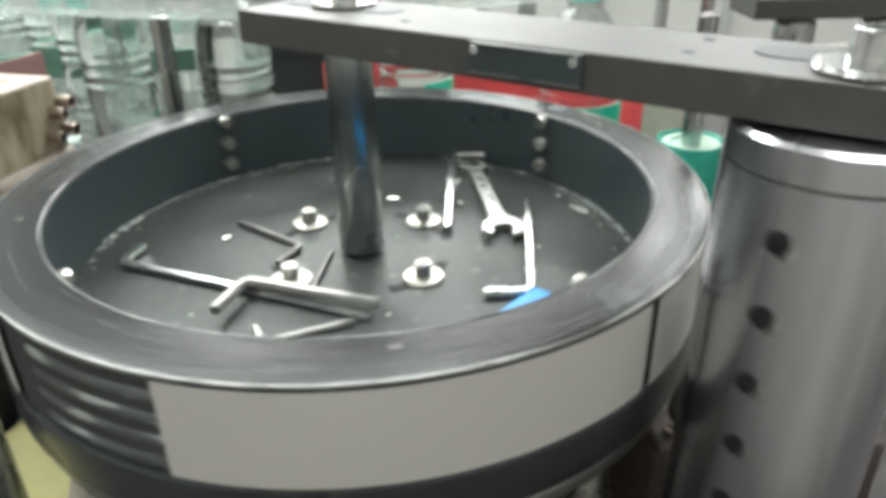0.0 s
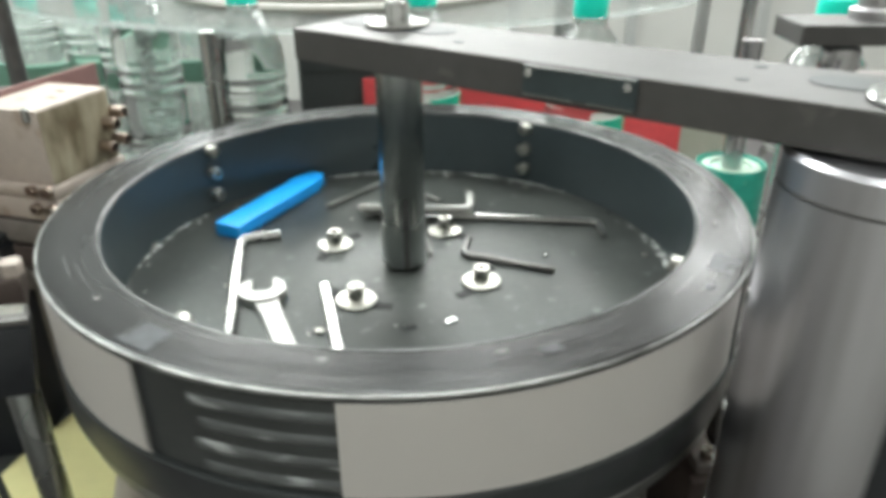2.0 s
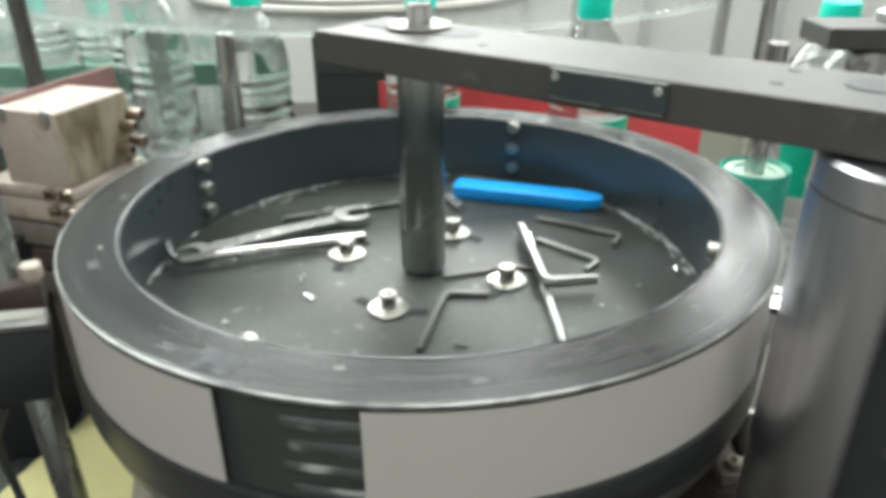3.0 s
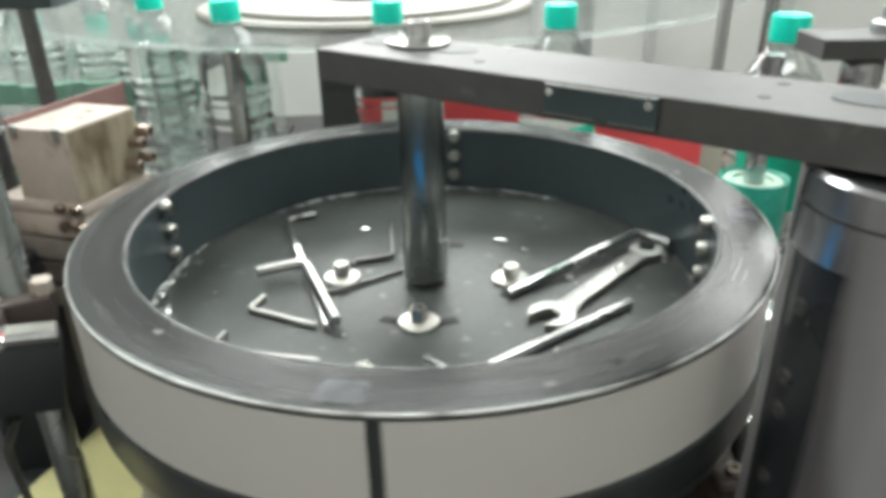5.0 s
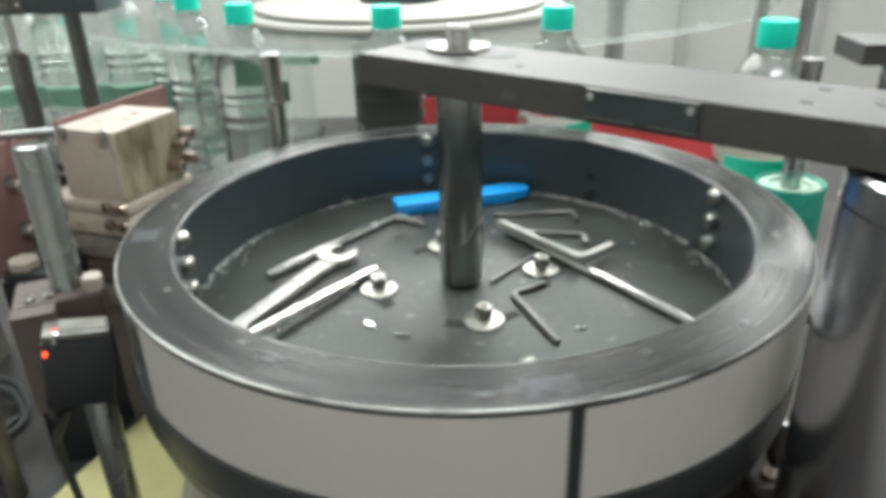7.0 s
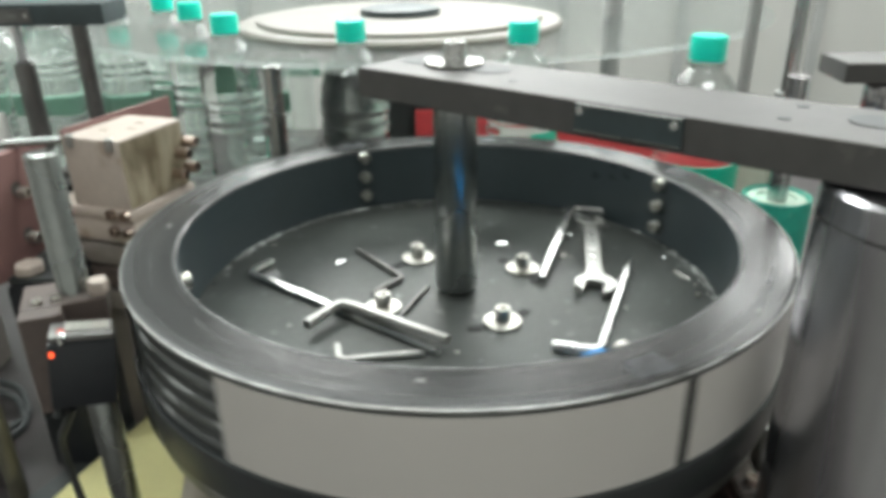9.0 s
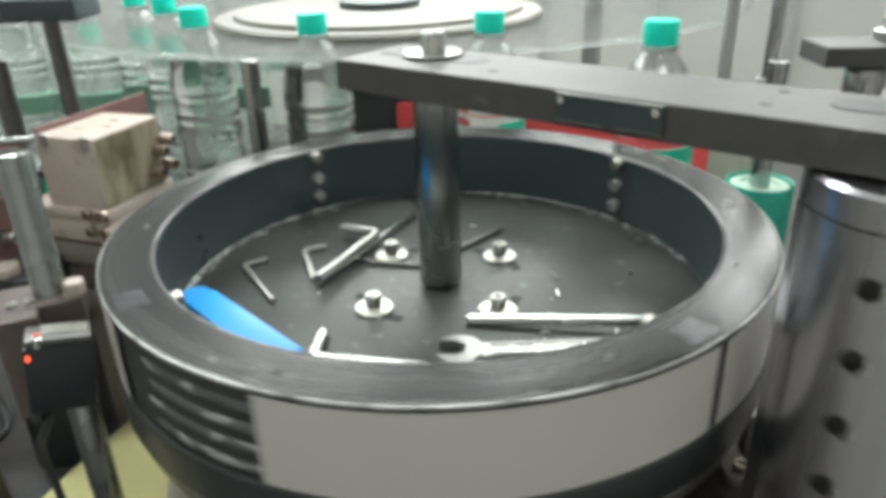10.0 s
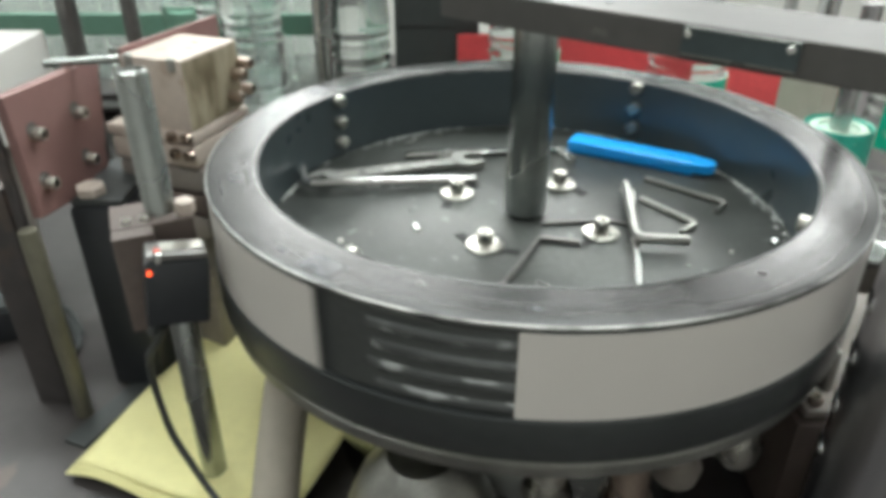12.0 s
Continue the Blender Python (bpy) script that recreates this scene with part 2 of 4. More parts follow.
def rod(p, q, r, n=16, bm=None):
    """A round bar from p to q with small chamfers."""
    bm = bm or bmesh.new()
    p, q = Vector(p), Vector(q)
    d = q - p
    m = Matrix.Translation(p) @ d.to_track_quat("Z", "Y").to_matrix().to_4x4()
    c = min(r * 0.15, d.length * 0.2)
    before = set(bm.verts)
    solid([(r - c, 0), (r, c), (r, d.length - c), (r - c, d.length)], n, bm)
    bmesh.ops.transform(bm, matrix=m, verts=[v for v in bm.verts if v not in before])
    return bm


def sweep(points, r, n=6, bend=0.0, bm=None, steps=6):
    """A bar of n sides along points; corners are rounded by bend."""
    bm = bm or bmesh.new()
    pts = [Vector(p) for p in points]
    line = [pts[0]]
    for a, b, c in zip(pts, pts[1:], pts[2:]):
        u, v = (a - b).normalized(), (c - b).normalized()
        if bend:
            for i in range(steps + 1):
                k = i / steps
                line.append((b + u * bend) * (1 - k) ** 2 + b * 2 * k * (1 - k) + (b + v * bend) * k ** 2)
        else:
            line.append(b)
    line.append(pts[-1])
    rings = []
    for i, p in enumerate(line):
        t = (line[min(i + 1, len(line) - 1)] - line[max(i - 1, 0)]).normalized()
        side = t.cross(Vector((0, 0, 1)))
        side = side.normalized() if side.length > 1e-3 else Vector((1, 0, 0))
        up = side.cross(t)
        rings.append([bm.verts.new(p + (side * math.cos(2 * math.pi * j / n) + up * math.sin(2 * math.pi * j / n)) * r) for j in range(n)])
    for p, q in zip(rings, rings[1:]):
        for j in range(n):
            bm.faces.new((p[j], p[(j + 1) % n], q[(j + 1) % n], q[j]))
    bm.faces.new(rings[0][::-1])
    bm.faces.new(rings[-1])
    return bm


def slab(outline, z0, z1, bm=None):
    """A plate with the given outline between two heights."""
    bm = bm or bmesh.new()
    lo = [bm.verts.new((x, y, z0)) for x, y in outline]
    hi = [bm.verts.new((x, y, z1)) for x, y in outline]
    for i in range(len(outline)):
        j = (i + 1) % len(outline)
        bm.faces.new((lo[i], lo[j], hi[j], hi[i]))
    bm.faces.new(lo[::-1])
    bm.faces.new(hi)
    return bm


def empty(name, label, category, group="", kind="", at=None):
    ob = new(name)
    ob.empty_display_size = 0.02
    if at:
        ob.matrix_basis = at
    return tagged(ob, label, category, group, kind)


def socket_screw(parent, m, r=0.005, h=0.006, material=None, name="cap_screw"):
    """A socket head screw: a rounded head with a hexagonal hollow."""
    bm = bmesh.new()
    lathe([(r * 0.55, h * 0.45), (r * 0.55, h), (r * 0.88, h), (r, h * 0.85), (r, 0), (r * 0.55, 0)], 12, bm=bm)
    solid([(r * 0.56, 0.0), (r * 0.56, h * 0.45)], 6, bm)
    ob = smooth(part(name, bm, material or M_ZINC, parent))
    ob.matrix_basis = m
    return ob


# ---- room ----
def room():
    def slab_of(name, label, b, m):
        tagged(part(name, box(*b), m), label, name.split("_")[0], kind="structure")
    slab_of("floor", "grey concrete factory floor", (-3, -2.2, -1.15, 3, 3.2, -1.05), M_CONC)
    slab_of("ceiling", "white factory ceiling", (-3, -2.2, 1.6, 3, 3.2, 1.7), M_CEIL)
    slab_of("wall_south", "pale plain wall panel", (-3, -2.3, -1.05, 3, -2.2, 1.6), M_WALL)
    slab_of("wall_west", "pale plain wall panel", (-3.1, -2.3, -1.05, -3, 3.3, 1.6), M_WALL)
    slab_of("wall_east", "pale plain wall panel", (3, -2.3, -1.05, 3.1, 3.3, 1.6), M_WALL)
    slab_of("wall_north", "pale grey wall of tall panels", (-3, 3.2, -1.05, 3, 3.3, 1.6), M_WALL)
    for tx, ty, watts in TUBES:
        fx = empty("ceiling_light", "white twin tube ceiling light, lit", "ceiling light", "ceiling lights", at=pose(tx, ty, 1.6))
        part("housing", box(-0.62, -0.09, -0.03, 0.62, 0.09, 0.0, 0.004), M_CEIL, fx)
        for dy in (-0.045, 0.045):
            part("tube", rod((-0.58, dy, -0.033), (0.58, dy, -0.033), 0.012, 10), M_TUBE, fx)
    for tx, ty, tz, half, tall, watts in UNSEEN_LIGHTS:
        fx = empty("unseen_light_panel", "unseen light panel added for the highlights on rim and keys", "light panel", "light panels", at=pose(tx, ty, tz))
        part("housing", box(-half - 0.02, 0.03, -tall - 0.02, half + 0.02, 0.075, tall + 0.02, 0.004), M_CEIL, fx)
        part("diffuser", box(-half, 0.012, -tall, half, 0.03, tall, 0.004), M_PANEL, fx)


room()


def machine_table():
    t = empty("machine_table", "grey steel machine table with oil stains", "machine table")
    part("tabletop", box(-0.9, -0.42, TABLE - 0.03, 0.95, 1.2, TABLE, 0.003), M_TABLE, t)
    ch = part("channel", box(-0.11, -0.011, TABLE, 0.11, 0.011, TABLE + 0.004, 0.001), M_CABLE, t, "dark raised strip")
    ch.matrix_basis = pose(-0.322, 0.06, 0, 0, 0, 67)
    for x in (-0.82, 0.87):
        for y in (-0.34, 1.12):
            part("leg", box(x - 0.03, y - 0.03, -1.05, x + 0.03, y + 0.03, TABLE - 0.03, 0.003), M_TABLE, t)


machine_table()


# ---- the turning drum ----
def drum():
    d = empty("label_drum", "black vacuum label drum with worn metal rim, turning", "label drum")
    smooth(part("rim", lathe([(0.1885, -0.004), (0.1888, -0.001), (0.1893, -0.0004), (0.1899, -0.0001), (0.1906, 0), (0.192, 0), (0.2185, 0), (0.2197, 0), (0.2204, -0.0003), (0.2208, -0.001), (0.221, -0.0035), (0.2, -0.0035)], 160), M_RIM, d, "flat black rim ring, scuffed"))
    smooth(part("edge_band", lathe([(0.2205, -0.0004), (0.2217, -0.0006), (0.2221, -0.0014), (0.2217, -0.0026), (0.2205, -0.0028)], 160), M_EDGE, d, "bare bright metal rim edge"))
    smooth(part("inner_lip", lathe([(0.1886, -0.0002), (0.1894, 0.0005), (0.1902, 0.0003), (0.1902, -0.002), (0.1886, -0.002)], 160), M_LIP, d))
    smooth(part("inner_wall", lathe([(0.188, -0.002), (0.2, -0.004), (0.2, FLOOR), (0.188, FLOOR)], 160), M_INNER, d))
    smooth(part("floor_plate", lathe([(0.0, FLOOR), (0.188, FLOOR), (0.2, FLOOR - 0.008), (0.0, FLOOR - 0.008)], 128, close=False), M_DFLOOR, d, "oily black drum floor, scratched"))
    smooth(part("skirt", lathe([(0.2, -0.0036), (0.2195, -0.0036), (0.2195, -0.0558), (0.2, -0.0558)], 160), M_RING, d))
    smooth(part("lower_ring", lathe([(0.19, -0.0558), (0.2225, -0.0558), (0.2232, -0.0566), (0.2232, -0.0817), (0.2225, -0.0827), (0.19, -0.0827)], 160), M_RING, d))
    for k in range(4):
        a = 90 * k + 46.5
        pad = smooth(part("pad", lathe([(0.2195, -0.005), (0.2203, -0.006), (0.2203, -0.0546), (0.2195, -0.0553)], 24, a - 5, a + 31), M_RUBBER, d))
        for i in range(4):
            z = -0.0105 - 0.0122 * i
            smooth(part("ridge", lathe([(0.2203, z), (0.2209, z - 0.001), (0.2211, z - 0.003), (0.2209, z - 0.0052), (0.2203, z - 0.0062)], 24, a + 1.0 + 0.8 * (i % 2), a + 29), M_RIDGE, pad))
    for k in range(4):
        a = radians(37.2 + 90 * k)
        for z in (-0.006, -0.0245, -0.0425):
            socket_screw(d, Matrix.Translation((0.188 * math.cos(a), 0.188 * math.sin(a), z)) @ Matrix.Rotation(a, 4, "Z") @ Matrix.Rotation(radians(-90), 4, "Y"), 0.0052, 0.006, M_ZINC, "wall_screw")
    for k in range(4):
        a = 41 + 90 * k
        smooth(part("slot", lathe([(0.0565, FLOOR + 0.0002), (0.0635, FLOOR + 0.0002), (0.0635, FLOOR + 0.0006), (0.0565, FLOOR + 0.0006)], 16, a - 24, a + 24), M_HOLE, d, "dark curved slot"))
        c = (0.06 * math.cos(radians(a)), 0.06 * math.sin(radians(a)))
        w = smooth(part("washer", lathe([(0.004, 0), (0.0128, 0), (0.0132, 0.0008), (0.0125, 0.0016), (0.004, 0.0026)], 28, at=(c[0], c[1], FLOOR + 0.0008)), M_ZINC, d))
        socket_screw(w, pose(c[0], c[1], FLOOR + 0.003, 0, 0, 20 * k), 0.0055, 0.009, M_ZINC, "bolt")
    for a, w, r0, r1 in ((38, 5.5, 0.2, 0.2165), (128, 6, 0.202, 0.2165), (306, 5.5, 0.2, 0.2165), (159, 1.6, 0.206, 0.21), (120, 1.8, 0.209, 0.213), (340, 1.5, 0.205, 0.209), (91, 3, 0.2, 0.206)):
        smooth(part("scuff", lathe([(r0, 0.0001), (r1, 0.0001), (r1, 0.0003), (r0, 0.0003)], 8, a - w / 2, a + w / 2), M_SCUFF, d, "pale scuffed patch"))
    rng = random.Random(9)
    bm = bmesh.new()
    for i in range(620):
        a = rng.uniform(0, 6.283)
        if math.sin(a * 3 + 1) + math.sin(a * 7) + rng.uniform(-1, 1) < -0.3:
            continue
        q, w = 0.188 - abs(rng.gauss(0, 0.0035)) - 0.0006, rng.uniform(0.0004, 0.0013)
        at = Matrix.Translation((q * math.cos(a), q * math.sin(a), FLOOR + w * 0.25)) @ Matrix.Rotation(a + rng.uniform(-0.5, 0.5), 4, "Z") @ Matrix.Diagonal((w, w * rng.uniform(0.8, 2.6), w * 0.5, 1))
        bmesh.ops.create_icosphere(bm, subdivisions=1, radius=1, matrix=at)
    tagged(part("crumb_trail", bm, M_CRUMB, d, "pale crumbs of glue along the wall foot"), kind="stuff")
    rng = random.Random(4)
    for i in range(7):
        a, r = rng.uniform(0, 6.28), rng.uniform(0.196, 0.215)
        smooth(part("rim_plug", solid([(0.002, 0), (0.002, 0.0003), (0.0016, 0.0005)], 10, at=(r * math.cos(a), r * math.sin(a), 0)), M_OXIDE, d))
    return d


DRUM = drum()


# ---- tools that lie on the drum floor ----
def hex_key(points, across, material, label, lift=0.0):
    k = sweep([(x, y, FLOOR + across * 0.5 + lift + sum(up)) for x, y, *up in points], across * 0.55, 6, across * 1.3)
    bmesh.ops.bevel(k, geom=[e for e in k.edges if len(e.link_faces) == 2 and e.calc_face_angle(0) > 1.2], offset=across * 0.08, segments=1, affect="EDGES")
    return tagged(smooth(part("hex_key", k, material), 25), label, "hex key", "hex keys on the drum")


RIDERS = [
    hex_key([(0.127, 0.061), (0.1035, -0.0762), (0.0748, -0.0735)], 0.0062, M_CHROME, "bright chrome hex key, bent at one end"),
    hex_key([(0.1065, 0.1512, 0.0066), (0.0778, 0.1535, 0.0062), (0.0612, 0.0185)], 0.0064, M_CHROME, "bright chrome hex key, bent end lying on the wrench"),
    hex_key([(-0.152, 0.0165), (-0.1612, -0.0072), (0.004, -0.0905)], 0.0055, M_CHROME, "long bright steel hex key lying under another"),
    hex_key([(-0.0842, -0.0842), (-0.0715, -0.0515), (0.0098, -0.0878)], 0.0066, M_TOOL, "thick dull steel hex key lying across another", 0.0056),
    hex_key([(-0.0918, 0.0505), (-0.0422, 0.006), (-0.0562, -0.018)], 0.0042, M_OXIDE, "thin black hex key"),
    hex_key([(0.029, -0.117), (-0.029, -0.153), (-0.039, -0.137)], 0.004, M_TOOL, "small dull grey hex key"),
    hex_key([(-0.004, -0.094), (-0.054, -0.111), (-0.061, -0.094)], 0.004, M_TOOL, "small dull grey hex key beside the thick one"),
    hex_key([(-0.021, -0.004), (-0.031, -0.054), (-0.043, -0.068)], 0.003, M_OXIDE, "thin dark hex key against a washer"),
]


def wrench():
    """An open-ended wrench: two forked heads on a flat waisted bar."""
    def head(cx, cy, r, jaw, out, n=26):
        pts = []
        gap = math.asin(jaw / r) * 0.96
        for i in range(n + 1):
            a = out + gap + (2 * math.pi - 2 * gap) * i / n
            pts.append((cx + r * math.cos(a), cy + r * math.sin(a)))
        ca, sa = math.cos(out), math.sin(out)
        for u, v in ((r * 0.05, -jaw), (-r * 0.25, -jaw * 0.55), (-r * 0.25, jaw * 0.55), (r * 0.05, jaw)):
            pts.append((cx + ca * u - sa * v, cy + sa * u + ca * v))
        return pts
    w = empty("wrench", "worn steel open-ended wrench", "wrench")
    smooth(part("head", slab(head(0, 0, 0.015, 0.0073, radians(168)), 0.0, 0.0065), M_WRENCH, w))
    smooth(part("small_head", slab(head(0.1235, 0.0, 0.0118, 0.0062, radians(18)), 0.0, 0.0058), M_WRENCH, w))
    bm = slab([(0.007, -0.0085), (0.03, -0.0058), (0.1, -0.0052), (0.115, -0.0064), (0.115, 0.0064), (0.1, 0.0052), (0.03, 0.0058), (0.007, 0.0085)], 0.0006, 0.0048)
    part("handle", bm, M_WRENCH, w)
    for s in (1, -1):
        part("edge_rib", box(0.02, s * 0.0047 - 0.0011, 0.0044, 0.11, s * 0.0047 + 0.0011, 0.0058, 0.0004), M_WRENCH, w)
    for i in range(5):
        smooth(part("dimple", solid([(0.0026, 0.0044), (0.0026, 0.0052), (0.0018, 0.0054)], 12, at=(0.034 + 0.0145 * i, 0, 0)), M_CHROME, w))
    w.matrix_basis = pose(0.1005, 0.0125, FLOOR + 0.0005, 0, 0, 92.5)
    return w


WRENCH = wrench()


def blue_case():
    c = empty("blue_case", "bright blue plastic tool case with hanging tab", "tool case")
    smooth(part("body", box(-0.057, -0.0115, 0, 0.052, 0.0115, 0.0105, 0.0012), M_BLUE, c))
    smooth(part("tab", slab([(0.052, -0.0105), (0.062, -0.009), (0.068, -0.004), (0.068, 0.004), (0.062, 0.009), (0.052, 0.0105)], 0.0025, 0.0098), M_BLUE, c))
    part("clip", box(-0.052, -0.0128, 0.004, 0.03, -0.0122, 0.0055), M_BLUE, c)
    c.matrix_basis = pose(0.0712, -0.1292, FLOOR, 0, 0, 224.6)
    return c


CASE = blue_case()


def loose_bits():
    """Nuts, screws and scraps that gathered on the drum floor."""
    made = []
    rng = random.Random(11)
    spots = []
    for i in range(34):
        a = rng.uniform(0, 360)
        r = rng.choice((rng.uniform(0.168, 0.182), rng.uniform(0.08, 0.18)))
        spots.append((r * math.cos(radians(a)), r * math.sin(radians(a))))
    for i, (x, y) in enumerate(spots):
        s = rng.uniform(0.001, 0.0021)
        if i % 4 == 0:
            bm = lathe([(s * 0.6, 0), (s * 1.3, 0), (s * 1.3, s), (s * 0.6, s)], 6)
            n, lab, cat = "nut", "tiny steel nut on the drum floor", "nut"
        elif i % 4 == 1:
            bm = rod((0, 0, s * 0.5), (s * 4.5, 0, s * 0.5), s * 0.5, 8)
            n, lab, cat = "pin", "small loose steel pin", "pin"
        else:
            bm = bmesh.new()
            bmesh.ops.create_icosphere(bm, subdivisions=1, radius=s * 0.75)
            for v in bm.verts:
                v.co = Vector((v.co.x * rng.uniform(0.7, 1.4), v.co.y * rng.uniform(0.7, 1.4), v.co.z * 0.5 + s * 0.3))
            n, lab, cat = "scrap", "small pale scrap of glue and swarf", "scrap"
        ob = smooth(part(n, bm, (M_ZINC, M_CHROME, M_EDGE, M_LABEL)[i % 4]))
        tagged(ob, lab, cat, "loose bits on the drum floor")
        ob.matrix_basis = pose(x, y, FLOOR + 0.0004, 0, 0, rng.uniform(0, 360))
        made.append(ob)
    return made


def stray_hardware():
    made = []
    for i, (x, y) in enumerate(((0.1672, -0.0902), (-0.1151, -0.141), (-0.0894, -0.1497), (0.164, 0.046))):
        if i == 0:
            bm = lathe([(0.0024, 0), (0.0046, 0), (0.0048, 0.0006), (0.0048, 0.0036), (0.0044, 0.0042), (0.0024, 0.0042)], 6)
            ob = tagged(smooth(part("nut", bm, M_ZINC), 30), "loose zinc hex nut by the drum wall", "nut", "loose bits on the drum floor")
        elif i == 3:
            bm = sweep([(-0.008, -0.002, 0.001), (0.0, 0.001, 0.001), (0.008, 0.0, 0.001)], 0.0012, 8, 0.003)
            ob = tagged(smooth(part("wire", bm, M_TOOL)), "short bent piece of wire", "wire", "loose bits on the drum floor")
        else:
            bm = solid([(0.0026, 0.0), (0.0034, 0.0008), (0.0034, 0.0016), (0.0024, 0.003), (0.001, 0.0035)], 14)
            ob = tagged(smooth(part("cap_nut", bm, M_CHROME)), "small bright domed nut on the drum floor", "nut", "loose bits on the drum floor")
        ob.matrix_basis = pose(x, y, FLOOR + 0.0003, 0, 0, 40 * i)
        made.append(ob)
    return made


BITS = loose_bits() + stray_hardware()


# ---- labels on the drum ----
LABEL_ARC = 60.8


def drum_labels():
    made = []
    for k in range(4):
        bm = lathe([(0.2214, -0.0042), (0.2218, -0.0042), (0.2218, -0.0553), (0.2214, -0.0553)], 48, 0, LABEL_ARC)
        made.append(tagged(smooth(part("label", bm, M_LABEL)), "blank white back of a label held on the drum", "label", "labels on the drum"))
    return made


LABELS = drum_labels()


def label_lead(tau):
    """The angle of a label's leading end, by its own time: it follows the drum, waits for the cut, and goes on."""
    v, turn = -SPIN, 4 * BEAT
    if tau < 0.595:
        return -49 - v * tau
    if tau < 0.945:
        return -49 - v * 0.595
    late = 0.35 * v
    return -50 - v * (tau - 0.35) - late * min(1, max(0, (tau - 2.2) / 1.3))


# ---- shaft, beam and cutter ----
def shaft():
    s = empty("drum_shaft", "upright ground steel shaft with keyway, turning", "shaft")
    smooth(part("bar", solid([(0.0145, FLOOR + 0.003), (0.015, FLOOR + 0.004), (0.015, 0.109)], 40), M_SHAFT, s))
    key = part("keyway", box(0.0125, -0.0022, FLOOR + 0.003, 0.0152, 0.0022, FLOOR + 0.055), M_OXIDE, s, "dark keyway slot")
    key.matrix_basis = pose(0, 0, 0, 0, 0, 80)
    smooth(part("washer", lathe([(0.004, 0.1077), (0.019, 0.1077), (0.0195, 0.1085), (0.019, 0.1098), (0.004, 0.1098)], 32), M_CHROME, s))
    b = socket_screw(s, pose(0, 0, 0.1098), 0.0078, 0.012, M_CHROME, "bolt")
    return s


SHAFT = shaft()

BEAM_TURN = -39.5


def beam():
    b = empty("support_beam", "dark painted flat steel support beam", "beam", at=pose(0, 0, 0, 0, 0, BEAM_TURN))
    bm = bmesh.new()
    box(-0.048, -0.041, 0.088, 0.43, 0.026, 0.107, 0.0012, bm)
    part("bar", bm, M_BEAM, b)
    smooth(part("slot", slab([(-0.03 + (0.012 * math.cos(a) if math.cos(a) < 0 else 0.06 + 0.012 * math.cos(a)), 0.012 * math.sin(a)) for a in [2 * math.pi * i / 24 for i in range(24)]], 0.1071, 0.1075), M_CABLE, b))
    smooth(part("slot", slab([(0.245 + (0.012 * math.cos(a) if math.cos(a) < 0 else 0.06 + 0.012 * math.cos(a)), 0.012 * math.sin(a)) for a in [2 * math.pi * i / 24 for i in range(24)]], 0.1071, 0.1075), M_CABLE, b))
    plate = part("name_plate", box(0.1145, -0.0435, 0.0915, 0.1725, -0.041, 0.1062, 0.0004), M_BLACK, b, "small black plate with bright border")
    for z in (0.0919, 0.1058):
        part("border", box(0.115, -0.0441, z - 0.0003, 0.172, -0.0435, z + 0.0003), M_TOOL, plate)
    for x in (0.118, 0.1688):
        socket_screw(plate, pose(x, -0.0435, 0.1025, 90), 0.0022, 0.0016, M_CHROME, "screw")
    for x, y in ((0.21, 0.012), (0.21, -0.018), (0.345, 0.0), (0.06, -0.02)):
        smooth(part("hole", solid([(0.003, 0.1068), (0.003, 0.1074)], 14, at=(x, y, 0)), M_CABLE, b))
    return b


beam()

CUT = (0.2035, -0.185)


